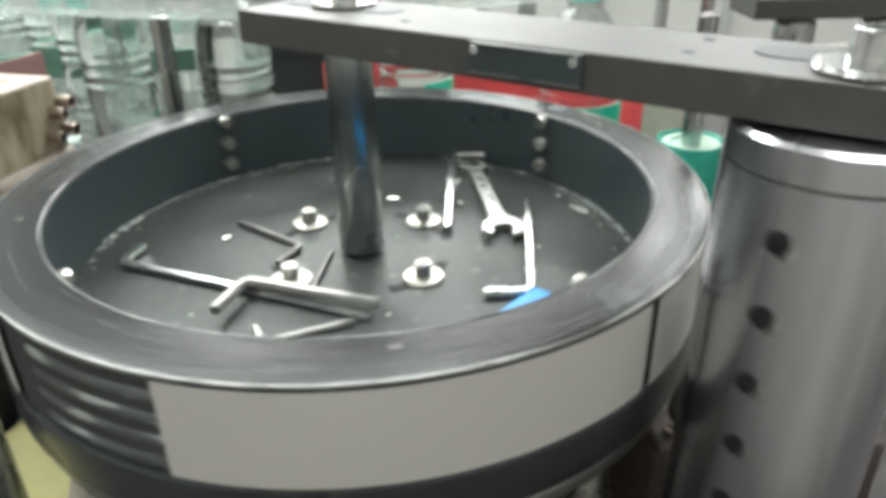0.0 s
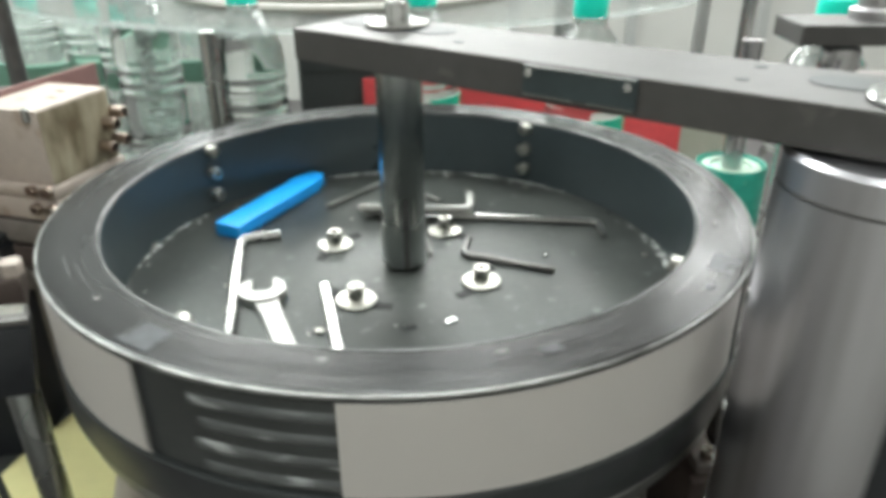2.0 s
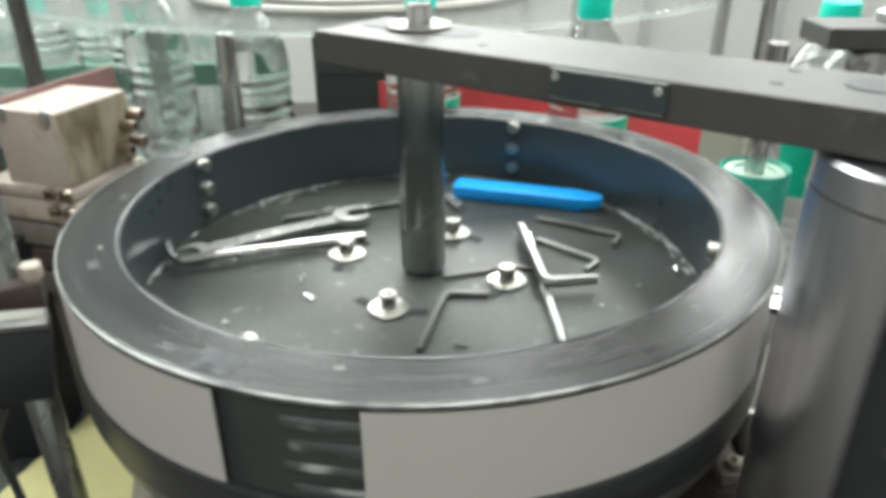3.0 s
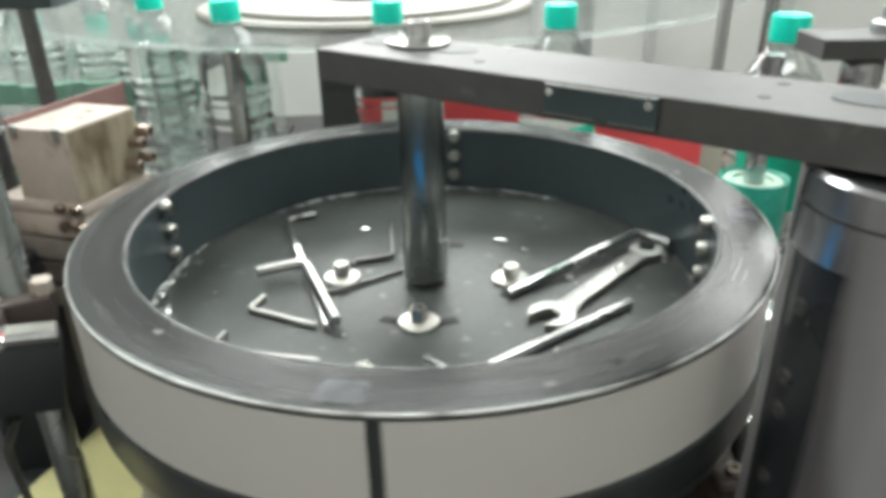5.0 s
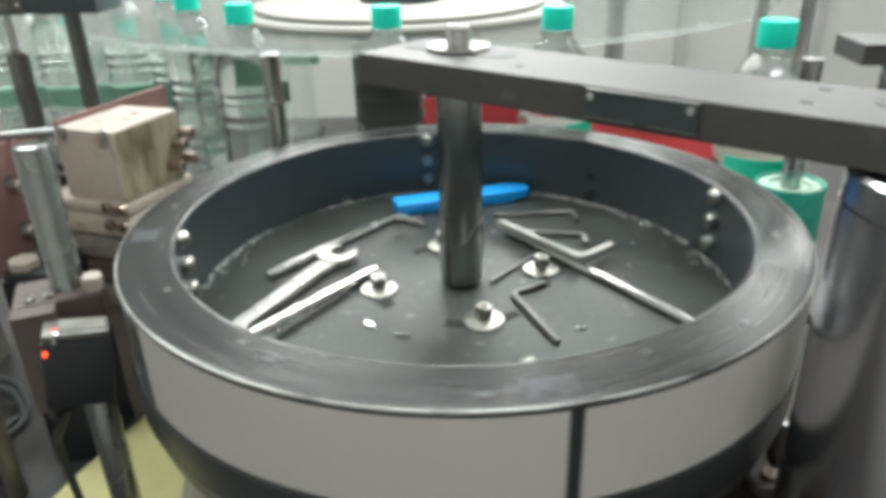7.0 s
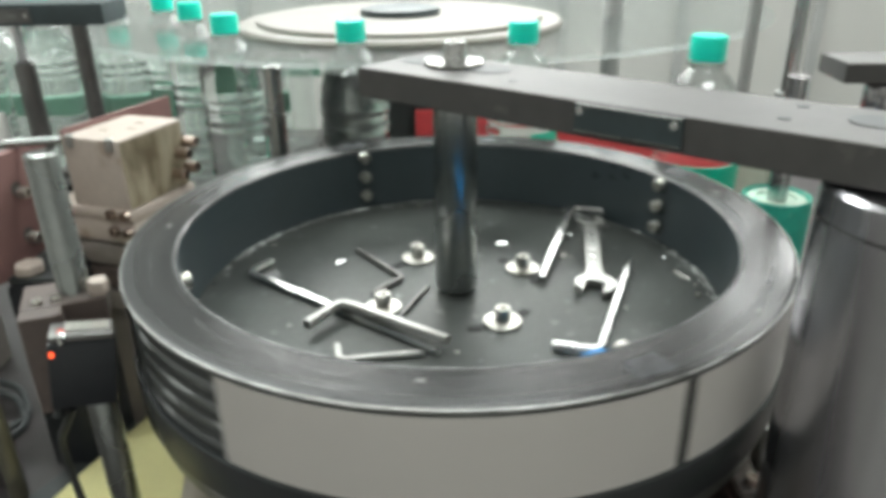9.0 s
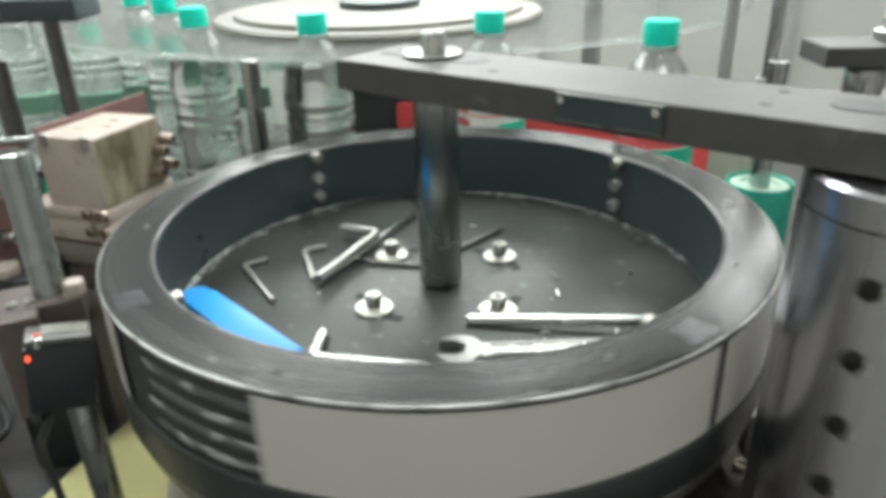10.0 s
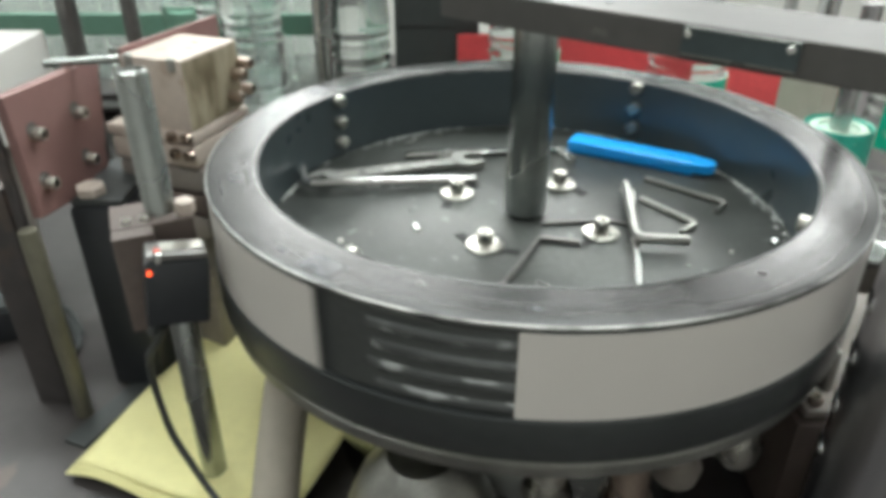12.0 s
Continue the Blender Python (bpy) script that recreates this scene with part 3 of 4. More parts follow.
def cutter():
    smooth_top = 0.0862
    c = empty("cutter_roll", "polished steel cutter roll with holes, turning", "cutter roll")
    R = 0.0445
    hole = -141
    a0, a1 = 2 - 27, 2 + 27
    smooth(part("cap", solid([(R, 0.0715), (R, 0.0842), (R - 0.002, smooth_top), (0.02, smooth_top)], 72), M_ROLL, c))
    smooth(part("groove", solid([(R - 0.0012, 0.07), (R - 0.0012, 0.0715)], 72), M_OXIDE, c))
    smooth(part("shell", lathe([(R - 0.012, -0.24), (R, -0.24), (R, 0.07), (R - 0.012, 0.07)], 72, a1, a0 + 360), M_ROLL, c))
    smooth(part("shell_top", lathe([(R - 0.012, 0.05), (R, 0.05), (R, 0.07), (R - 0.012, 0.07)], 14, a0, a1), M_ROLL, c))
    panel = smooth(part("recess_panel", lathe([(R - 0.012, -0.24), (R - 0.004, -0.24), (R - 0.004, 0.05), (R - 0.012, 0.05)], 14, a0, a1), M_SENSOR, c, "black recessed knife panel"))
    for z in (0.025, -0.012, -0.03, -0.07):
        socket_screw(panel, Matrix.Rotation(radians(2), 4, "Z") @ Matrix.Translation((R - 0.0042, 0.0, z)) @ Matrix.Rotation(radians(90), 4, "Y"), 0.004, 0.002, M_OXIDE, "screw")
    for i in range(6):
        z = 0.047 - 0.034 * i
        m = Matrix.Rotation(radians(hole), 4, "Z") @ Matrix.Translation((R - 0.0006, 0, z)) @ Matrix.Rotation(radians(90), 4, "Y")
        h = smooth(part("hole", solid([(0.0052, 0), (0.0052, 0.0012), (0.005, 0.0013)], 18), M_HOLE, c))
        h.matrix_basis = m
        # A chrome disc set off to the lower right paints the chamfer's glint.
        g = smooth(part("chamfer_glint", solid([(0.005, 0), (0.005, 0.0008), (0.0048, 0.00085)], 18, at=(0.0024, 0.0026, 0)), M_CHROME, c))
        g.matrix_basis = m
    smooth(part("journal", solid([(0.012, 0.0862), (0.012, 0.088)], 24), M_SHAFT, c))
    c.matrix_basis = pose(*CUT, 0)
    b = empty("cutter_bearing", "bright steel bolt and washer on the beam", "bearing bolt", at=pose(0.2035, -0.191, 0.1077))
    smooth(part("washer", lathe([(0.005, 0.0), (0.02, 0.0), (0.0205, 0.001), (0.0195, 0.003), (0.005, 0.003)], 32), M_CHROME, b))
    socket_screw(b, pose(0, 0, 0.003), 0.0085, 0.013, M_CHROME, "bolt")
    return c


CUTTER = cutter()


def drum_base():
    b = empty("pedestal", "grey steel drum pedestal with rounded housing", "pedestal")
    smooth(part("base_ring", lathe([(0.12, -0.088), (0.217, -0.088), (0.219, -0.09), (0.219, -0.097), (0.212, -0.102), (0.12, -0.102)], 96), M_TOOL, b, "dull grey ring under the drum"))
    smooth(part("housing", solid([(0.15, TABLE), (0.15, -0.17), (0.14, -0.14), (0.12, -0.12), (0.11, -0.102)], 48), M_SHAFT, b))
    smooth(part("spindle", solid([(0.05, -0.102), (0.05, -0.0832)], 32), M_SHAFT, b))
    for a in range(0, 360, 45):
        m = pose(0.17 * math.cos(radians(a - 100)), 0.17 * math.sin(radians(a - 100)), -0.102, 180)
        socket_screw(b, m, 0.009, 0.014, M_OXIDE, "fixing_screw")
    smooth(part("lug", box(0.187, -0.116, -0.13, 0.194, -0.106, -0.096, 0.0018), M_ZINC, b))
    smooth(part("motor", solid([(0.05, TABLE), (0.05, -0.19), (0.046, -0.165), (0.036, -0.14), (0.02, -0.124)], 40, at=(-0.075, -0.175, 0)), M_TOOL, b, "rounded bare metal motor cover"))
    for k, a in enumerate((-35, -48, -62, -76, -90)):
        r = 0.178 + 0.012 * (k % 2)
        smooth(part("fitting", solid([(0.014, -0.16), (0.016, -0.15), (0.012, -0.14), (0.012, -0.115), (0.018, -0.11), (0.018, -0.102)], 16, at=(r * math.cos(radians(a)), r * math.sin(radians(a)), 0)), (M_BRONZE, M_ZINC, M_STACK)[k % 3], b))


drum_base()


# ---- left side: sensor, gear block and plate ----
def sensor_post():
    p = empty("sensor_post", "bright steel post with clamp and black photo sensor", "sensor post")
    x, y = -0.2382, -0.078
    smooth(part("post", solid([(0.0094, TABLE), (0.0094, 0.0738), (0.0087, 0.0748), (0.0066, 0.0753), (0.006, 0.0728)], 32, at=(x, y, 0)), M_SHAFT, p))
    at = pose(-0.231, -0.131, 0, 0, 0, 23)
    clamp = part("clamp", box(-0.0155, 0.0335, -0.034, 0.032, 0.068, -0.013, 0.0015), M_BRACKET, p, "brown clamp block")
    clamp.matrix_basis = at
    for u, w in ((-0.006, 0.04), (0.004, 0.0405), (0.026, 0.05)):
        socket_screw(clamp, pose(u, w, -0.013), 0.003, 0.0025, M_ZINC, "screw")
    smooth(part("clamp_nut", solid([(0.006, -0.013), (0.0064, -0.0125), (0.0064, -0.0055), (0.0055, -0.0045)], 6, at=(0.0285, 0.0415, 0)), M_CREAM, clamp), 30)
    arm = part("arm", box(-0.0155, 0.0215, -0.079, 0.008, 0.0333, -0.0135, 0.0012), M_BRACKET, p, "brown hanging bracket plate")
    arm.matrix_basis = at
    s = smooth(part("sensor", box(0.0, 0.0, -0.0645, 0.0358, 0.021, -0.0215, 0.002), M_SENSOR, p, "black photoelectric sensor"))
    s.matrix_basis = pose(-0.2284, -0.1299, 0, 0, 8, 23)
    lid = smooth(part("sensor_lid", box(0.001, 0.001, -0.0215, 0.0348, 0.02, -0.0172, 0.0012), M_OXIDE, s, "dark glossy sensor lid"))
    part("plate", box(0.009, 0.0075, -0.0172, 0.0325, 0.0185, -0.0168), M_ZINC, lid)
    smooth(part("indicator", box(0.0055, 0.004, -0.0172, 0.009, 0.0085, -0.0158, 0.0006), M_LEDDIM, lid, "red adjusting screw"))
    smooth(part("knob", solid([(0.0021, -0.0215), (0.0021, -0.0158), (0.0012, -0.0152)], 14, at=(0.0075, 0.0008, 0)), M_CHROME, lid))
    smooth(part("indicator", box(0.0012, -0.0007, -0.0292, 0.0034, 0.0006, -0.0262, 0.0004), M_LED, s, "lit red lamp"))
    smooth(part("gland", rod((0.0045, 0.008, -0.0645), (0.003, 0.008, -0.074), 0.0034, 12), M_CABLE, s))
    smooth(part("cable", sweep([(-0.2315, -0.1225, -0.07), (-0.241, -0.119, -0.087), (-0.2535, -0.1085, -0.104), (-0.258, -0.1, -0.135), (-0.2545, -0.1, -0.18), (-0.233, -0.11, -0.222), (-0.205, -0.135, TABLE + 0.012)], 0.0026, 8, 0.013), M_CABLE, p))


sensor_post()


def gear_block():
    g = empty("gear_block", "stained cream metal gear block on brown plates", "gear block", at=pose(-0.2775, 0.1105, 0.0075, 0, 0, -19.6))
    smooth(part("casting", box(-0.029, -0.034, -0.026, 0.028, 0.042, 0.032, 0.002), M_CREAM, g))
    part("grimy_side", box(0.028, -0.032, -0.025, 0.0286, 0.04, 0.03), M_GRIME, g, "grimy brown stained side")
    for x, y in ((-0.012, -0.01), (0.008, 0.0), (0.0, 0.018)):
        part("mark", box(x, y, 0.0321, x + 0.008, y + 0.003, 0.0324), M_GRIME, g)
    smooth(part("flange", box(-0.056, -0.037, -0.036, 0.03, 0.045, -0.026, 0.0028), M_CREAM, g))
    for i, m in enumerate((M_CREAM, M_STACK, M_BRACKET, M_STACK)):
        smooth(part("plate", box(-0.053 + 0.003 * i, -0.036, -0.056 - 0.022 * i, 0.03, 0.04, -0.0365 - 0.022 * i, 0.003), m, g))
    part("column", box(-0.025, -0.03, TABLE - 0.0075, 0.02, 0.03, -0.1225, 0.002), M_STACK, g)
    for z in (-0.029, -0.044):
        for x in (0.012, 0.026):
            socket_screw(g, pose(x, -0.037, z, 90), 0.0045, 0.005, M_BRONZE, "cap_screw")
    for y, z in ((0.02, 0.005), (0.028, -0.01), (0.012, -0.012), (0.03, 0.012)):
        socket_screw(g, pose(0.0286, y + 0.012, z, 0, 90), 0.005, 0.012, M_BRONZE, "cap_screw")
    for x, y in ((-0.02, -0.034), (0.02, -0.034)):
        smooth(part("corner_screw", solid([(0.0035, 0.024), (0.0035, 0.033), (0.002, 0.0345)], 12, at=(x, y, 0)), M_TOOL, g))
    for z in (0.02, 0.004, -0.012):
        smooth(part("tie_rod", rod((-0.029, 0.0, z), (-0.075, 0.01, z), 0.0055, 16), M_SHAFT, g))
    part("back_bar", box(-0.0325, -0.03, 0.012, -0.0292, 0.1, 0.0362, 0.0006), M_PINK, g)
    smooth(part("link_rod", rod((-0.03, -0.02, 0.026), (-0.088, -0.052, 0.024), 0.0035, 12), M_SHAFT, g))


gear_block()


def side_plate():
    s = empty("side_plate", "reddish brown bolted side plate on a post", "bracket plate", at=pose(-0.368, 0.01, 0, 0, 0, -8))
    bm = slab([(-0.002, 0.0308), (0.12, 0.027), (0.096, -0.0755), (0.002, -0.066)], -0.008, 0.0)
    bmesh.ops.transform(bm, matrix=Matrix(((0, 0, 1, 0), (1, 0, 0, 0), (0, 1, 0, 0), (0, 0, 0, 1))), verts=bm.verts)
    bmesh.ops.bevel(bm, geom=list(bm.edges), offset=0.0008, segments=1, affect="EDGES")
    part("plate", bm, M_PINK, s)
    for y, z in ((0.0735, -0.0055), (0.0195, -0.0035), (0.0735, -0.0455), (0.018, -0.0425)):
        smooth(part("hole", solid([(0.0058, -0.0002), (0.0058, 0.0003)], 16), M_OXIDE, s)).matrix_basis = pose(0, y - 0.0015, z + 0.0035, 0, 90)
        socket_screw(s, pose(0, y, z, 0, 90), 0.0052, 0.0085, M_ZINC, "cap_screw")
    part("edge_strip", box(-0.016, -0.0075, -0.12, -0.0085, -0.0025, 0.029, 0.0008), M_TABLE, s, "dark edge strip")
    smooth(part("tube", solid([(0.0072, TABLE), (0.0072, -0.07), (0.0064, -0.0685)], 24), M_OLIVE, s, "dull olive tube")).matrix_basis = pose(-0.004, -0.012, 0)
    part("post", box(-0.052, -0.004, TABLE, -0.022, 0.012, -0.04, 0.0012), M_TABLE, s, "dark grey flat post")


side_plate()


def dark_fill():
    # A plain black box, added to fill the dark area beside the gear block.
    b = empty("black_fill_box", "black box filling the dark area between plate and gear block", "motor box")
    smooth(part("case", box(-0.36, 0.035, TABLE, -0.314, 0.125, -0.068, 0.006), M_SENSOR, b))
    part("lid", box(-0.357, 0.038, -0.068, -0.317, 0.122, -0.063, 0.001), M_CABLE, b)
    smooth(part("hex_foot", solid([(0.0105, -0.063), (0.012, -0.0615), (0.012, -0.056), (0.0105, -0.0545)], 6, at=(-0.345, 0.05, 0)), M_CREAM, b, "pale hexagonal nut"), 30)


dark_fill()


def cable_junction():
    """A small black junction box with two cables, far back on the table."""
    j = empty("junction_box", "small black junction box with loose cables on the table", "junction box", at=pose(-0.505, 0.12, TABLE, 0, 0, 20))
    smooth(part("case", box(-0.03, -0.022, 0, 0.03, 0.022, 0.035, 0.004), M_SENSOR, j))
    part("lid", box(-0.026, -0.018, 0.035, 0.026, 0.018, 0.038, 0.001), M_CABLE, j)
    for y in (-0.008, 0.01):
        smooth(part("gland", rod((0.03, y, 0.018), (0.042, y, 0.018), 0.006, 12), M_ZINC, j))
        smooth(part("cable", sweep([(0.042, y, 0.018), (0.062, y - 0.01, 0.012), (0.075, y - 0.05, 0.004), (0.04, y - 0.09, 0.004)], 0.0035, 8, 0.012), M_CABLE, j))


cable_junction()


def clutter_block():
    """A made-up dark block on the table beside the pedestal, in place of brown clutter."""
    h = empty("clutter_stand_in", "dark brown block standing in for clutter beside the drum pedestal", "gear housing")
    smooth(part("body", box(0.174, -0.125, TABLE, 0.33, 0.03, -0.15, 0.008), M_BRACKET, h))
    smooth(part("cover", box(0.18, -0.119, -0.15, 0.324, 0.024, -0.1425, 0.002), M_STACK, h, "grey brown cover plate"))
    for x in (0.19, 0.25, 0.31):
        for y in (-0.11, 0.014):
            socket_screw(h, pose(x, y, -0.1425), 0.005, 0.005, M_BRONZE, "cap_screw")


clutter_block()


def control_box():
    b = empty("control_box", "pale grey metal control box", "control box")
    part("case", box(-0.58, 0.14, -0.06, -0.46, 0.26, 0.02, 0.003), M_WALL, b)
    part("stand", box(-0.54, 0.18, TABLE, -0.5, 0.22, -0.06, 0.002), M_STACK, b)


control_box()


def cloth():
    """A folded yellow cloth, three layers with soft creases."""
    c = empty("yellow_cloth", "folded pale yellow cleaning cloth on the table", "cloth", at=pose(-0.232, 0.004, TABLE + 0.001, 0, 0, -19.4))
    n = 26
    for layer in range(3):
        bm = bmesh.new()
        vs = []
        off = 0.004 * layer
        for i in range(n + 1):
            row = []
            for j in range(n + 1):
                u, v = i / n, j / n
                x = -0.09 + 0.19 * u + off * 0.6
                y = -0.1175 + 0.235 * v + off
                z = 0.005 + 0.0035 * layer + 0.006 * noise.noise(Vector((u * 3.1, v * 3.3, layer * 0.3))) + 0.003 * math.sin(u * 7 + v * 3) + 0.012 * max(0, u - 0.75) ** 1.5 * 4
                row.append(bm.verts.new((x, y, max(z, 0.0006 + 0.003 * layer))))
            vs.append(row)
        for i in range(n):
            for j in range(n):
                bm.faces.new((vs[i][j], vs[i + 1][j], vs[i + 1][j + 1], vs[i][j + 1]))
        ob = smooth(part("fold", bm, M_CLOTH, c), 80)
        sol = ob.modifiers.new("thick", "SOLIDIFY")
        sol.thickness = 0.001


cloth()


def hose():
    h = smooth(part("vacuum_hose", sweep([(-0.165, -0.055, -0.103), (-0.172, -0.08, -0.15), (-0.179, -0.112, -0.2), (-0.182, -0.15, TABLE + 0.002)], 0.0165, 20, 0.03), M_HOSE), 60)
    tagged(h, "beige rubber vacuum hose under the drum", "hose")


hose()


# ---- bottles and the wheel that brings them ----
PITCH = [(-3.0, -0.53, 0.69), (-2.0, -0.43, 0.635), (-1.0, -0.352, 0.535), (-0.39, -0.312, 0.438), (0.0, -0.275, 0.392), (0.354, -0.23, 0.348), (0.611, -0.19, 0.325), (1.0, -0.133, 0.305),
         (1.354, -0.068, 0.295), (1.611, -0.02, 0.29), (2.0, 0.048, 0.28), (2.354, 0.099, 0.26), (2.611, 0.14, 0.228), (3.0, 0.19, 0.187), (3.157, 0.218, 0.16), (3.4, 0.268, 0.138), (4.0, 0.39, 0.152), (5.0, 0.57, 0.18)]


def bottle_place(s):
    """Where a bottle stands after s beats: a straight way in, round the drum, a straight way out."""
    if s <= -3:
        return -0.53 + 0.12 * (s + 3), 0.69
    if s >= 5:
        return 0.57 + 0.18 * (s - 5), 0.18 + 0.004 * (s - 5)
    i = max(j for j in range(len(PITCH) - 1) if PITCH[j][0] <= s)
    lo, hi = max(0, i - 1), min(len(PITCH) - 1, i + 2)
    a, b, c, d = PITCH[lo], PITCH[i], PITCH[i + 1], PITCH[hi]
    k = (s - b[0]) / (c[0] - b[0])
    out = []
    for q in (1, 2):
        m0 = (c[q] - a[q]) / (c[0] - a[0]) * (c[0] - b[0])
        m1 = (d[q] - b[q]) / (d[0] - b[0]) * (c[0] - b[0])
        out.append((2 * k ** 3 - 3 * k ** 2 + 1) * b[q] + (k ** 3 - 2 * k ** 2 + k) * m0 + (-2 * k ** 3 + 3 * k ** 2) * c[q] + (k ** 3 - k ** 2) * m1)
    return out[0], out[1]


BOTTLE_FOOT = -0.168


def bottle_profile():
    p = [(0.006, 0.004), (0.022, 0.001), (0.03, 0.0), (0.0355, 0.005), (0.037, 0.014)]
    z = 0.02
    while z < 0.165:
        if 0.066 < z < 0.126:
            p.append((0.0362, z))
            z += 0.02
        else:
            p += [(0.0372, z), (0.0364, z + 0.002), (0.035, z + 0.005), (0.035, z + 0.007), (0.0364, z + 0.01), (0.0372, z + 0.012)]
            z += 0.0135
    p += [(0.037, 0.176), (0.0368, 0.19), (0.0354, 0.204), (0.031, 0.218), (0.0235, 0.2305), (0.0165, 0.239), (0.0138, 0.2425), (0.0128, 0.2445), (0.0165, 0.245), (0.0165, 0.247), (0.0128, 0.248), (0.0125, 0.262)]
    return p


def bottle(capped=True):
    b = empty("water_bottle", "clear ribbed plastic water bottle with teal cap" if capped else "clear ribbed plastic bottle, still without a cap", "bottle", "water bottles on the line")
    if capped:
        p = bottle_profile()
        fill = next(i for i, q in enumerate(p) if q[1] >= 0.218)
        smooth(part("body", solid(p[:fill + 1], 36), M_WATER, b), 60).visible_shadow = False
        smooth(part("shoulder", lathe(p[fill:], 36, close=False), M_PET, b, "clear shoulder above the water"), 50).visible_shadow = False
    else:
        smooth(part("body", lathe(bottle_profile(), 28, close=False), M_PETFAR, b), 50)
    if not capped:
        return b
    cap = bmesh.new()
    solid([(0.0148, 0.248), (0.0152, 0.25), (0.0152, 0.266), (0.0142, 0.2685), (0.006, 0.269)], 40, cap)
    smooth(part("cap", cap, M_TEAL, b, "teal screw cap"), 40)
    smooth(part("neck_ring", lathe([(0.0125, 0.2425), (0.0162, 0.2425), (0.0162, 0.2445), (0.0125, 0.2445)], 24), M_PET, b))
    return b


FIRST, LAST = -8, 8
BOTTLE = bottle()
BOTTLES = [(n, BOTTLE if n == FIRST else copy_thing(BOTTLE, Matrix())) for n in range(FIRST, LAST + 1)]


def sleeve():
    e = empty("bottle_label", "teal printed label half wound round a bottle", "label", "labels on the bottles")
    smooth(part("print", lathe([(0.0379, 0.0), (0.0382, 0.0), (0.0382, 0.05), (0.0379, 0.05)], 28, -80, 100), M_TEALLABEL, e, "teal printed face"))
    smooth(part("backing", lathe([(0.0375, 0.0), (0.0378, 0.0), (0.0378, 0.05), (0.0375, 0.05)], 28, -80, 100), M_LABEL, e, "white label back"))
    return e


SLEEVE = sleeve()
SLEEVES = [(n, SLEEVE if n == FIRST else copy_thing(SLEEVE, Matrix())) for n in range(FIRST, LAST + 1)]


def waiting_bottles():
    """Clear bottles that stand close together on the far conveyor."""
    rng = random.Random(6)
    bare = bottle(False)
    bare.matrix_basis = pose(-1.19, 0.8, BOTTLE_FOOT - 0.055)
    bare["group"] = "bottles waiting on the far conveyor"
    for row in range(3):
        for i in range(10):
            x = -1.1 + 0.083 * i + rng.uniform(-0.005, 0.005) + 0.02 * row
            y = 0.8 + 0.09 * row + rng.uniform(-0.005, 0.005)
            b = copy_thing(bare, pose(x, y, BOTTLE_FOOT - 0.055, 0, 0, rng.uniform(0, 360)))
            b["group"] = "bottles waiting on the far conveyor"


waiting_bottles()


def conveyor(name, label, y0, y1, x0, x1, z):
    c = empty(name, label, "conveyor")
    part("belt", box(x0, y0, z - 0.012, x1, y1, z - 0.0005, 0.002), M_TABLE, c)
    for y in (y0 - 0.012, y1):
        part("rail", box(x0, y, z + 0.125, x1, y + 0.01, z + 0.16, 0.002), M_GREEN, c, "green plastic guide rail")
    for x in (x0 + 0.1, x1 - 0.1):
        part("support", box(x - 0.02, y0 + 0.02, TABLE, x + 0.02, y1 - 0.02, z - 0.012, 0.002), M_STACK, c)


conveyor("far_conveyor", "conveyor with green guide rails behind the machine", 0.74, 1.04, -1.2, -0.27, BOTTLE_FOOT - 0.055)


def feed_conveyor(name, label, x0, x1, y0, y1):
    c = empty(name, label, "conveyor")
    part("belt", box(x0, y0, BOTTLE_FOOT - 0.012, x1, y1, BOTTLE_FOOT - 0.0005, 0.002), M_TABLE, c)
    for x in (x0 + 0.08, x1 - 0.08):
        foot = TABLE if -0.88 < x < 0.93 else -1.05
        part("support", box(x - 0.015, (y0 + y1) / 2 - 0.02, foot, x + 0.015, (y0 + y1) / 2 + 0.02, BOTTLE_FOOT - 0.012, 0.002), M_STACK, c)


feed_conveyor("infeed_conveyor", "dark infeed conveyor carrying filled bottles", -2.1, -0.46, 0.642, 0.727)
feed_conveyor("outfeed_conveyor", "dark outfeed conveyor carrying labelled bottles", 0.33, 2.6, 0.125, 0.28)


def transfer_plate():
    t = empty("transfer_plate", "dark steel transfer plate under the star wheel", "slide plate", at=pose(-0.05, 0.82, 0))
    part("plate", lathe([(0.36, BOTTLE_FOOT - 0.009), (0.53, BOTTLE_FOOT - 0.009), (0.53, BOTTLE_FOOT - 0.0008), (0.36, BOTTLE_FOOT - 0.0008)], 36, 204, 276), M_TABLE, t)
    for a in (215, 255):
        part("foot", solid([(0.015, TABLE), (0.012, BOTTLE_FOOT - 0.009)], 16, at=(0.44 * math.cos(radians(a)), 0.44 * math.sin(radians(a)), 0)), M_SHAFT, t)


transfer_plate()


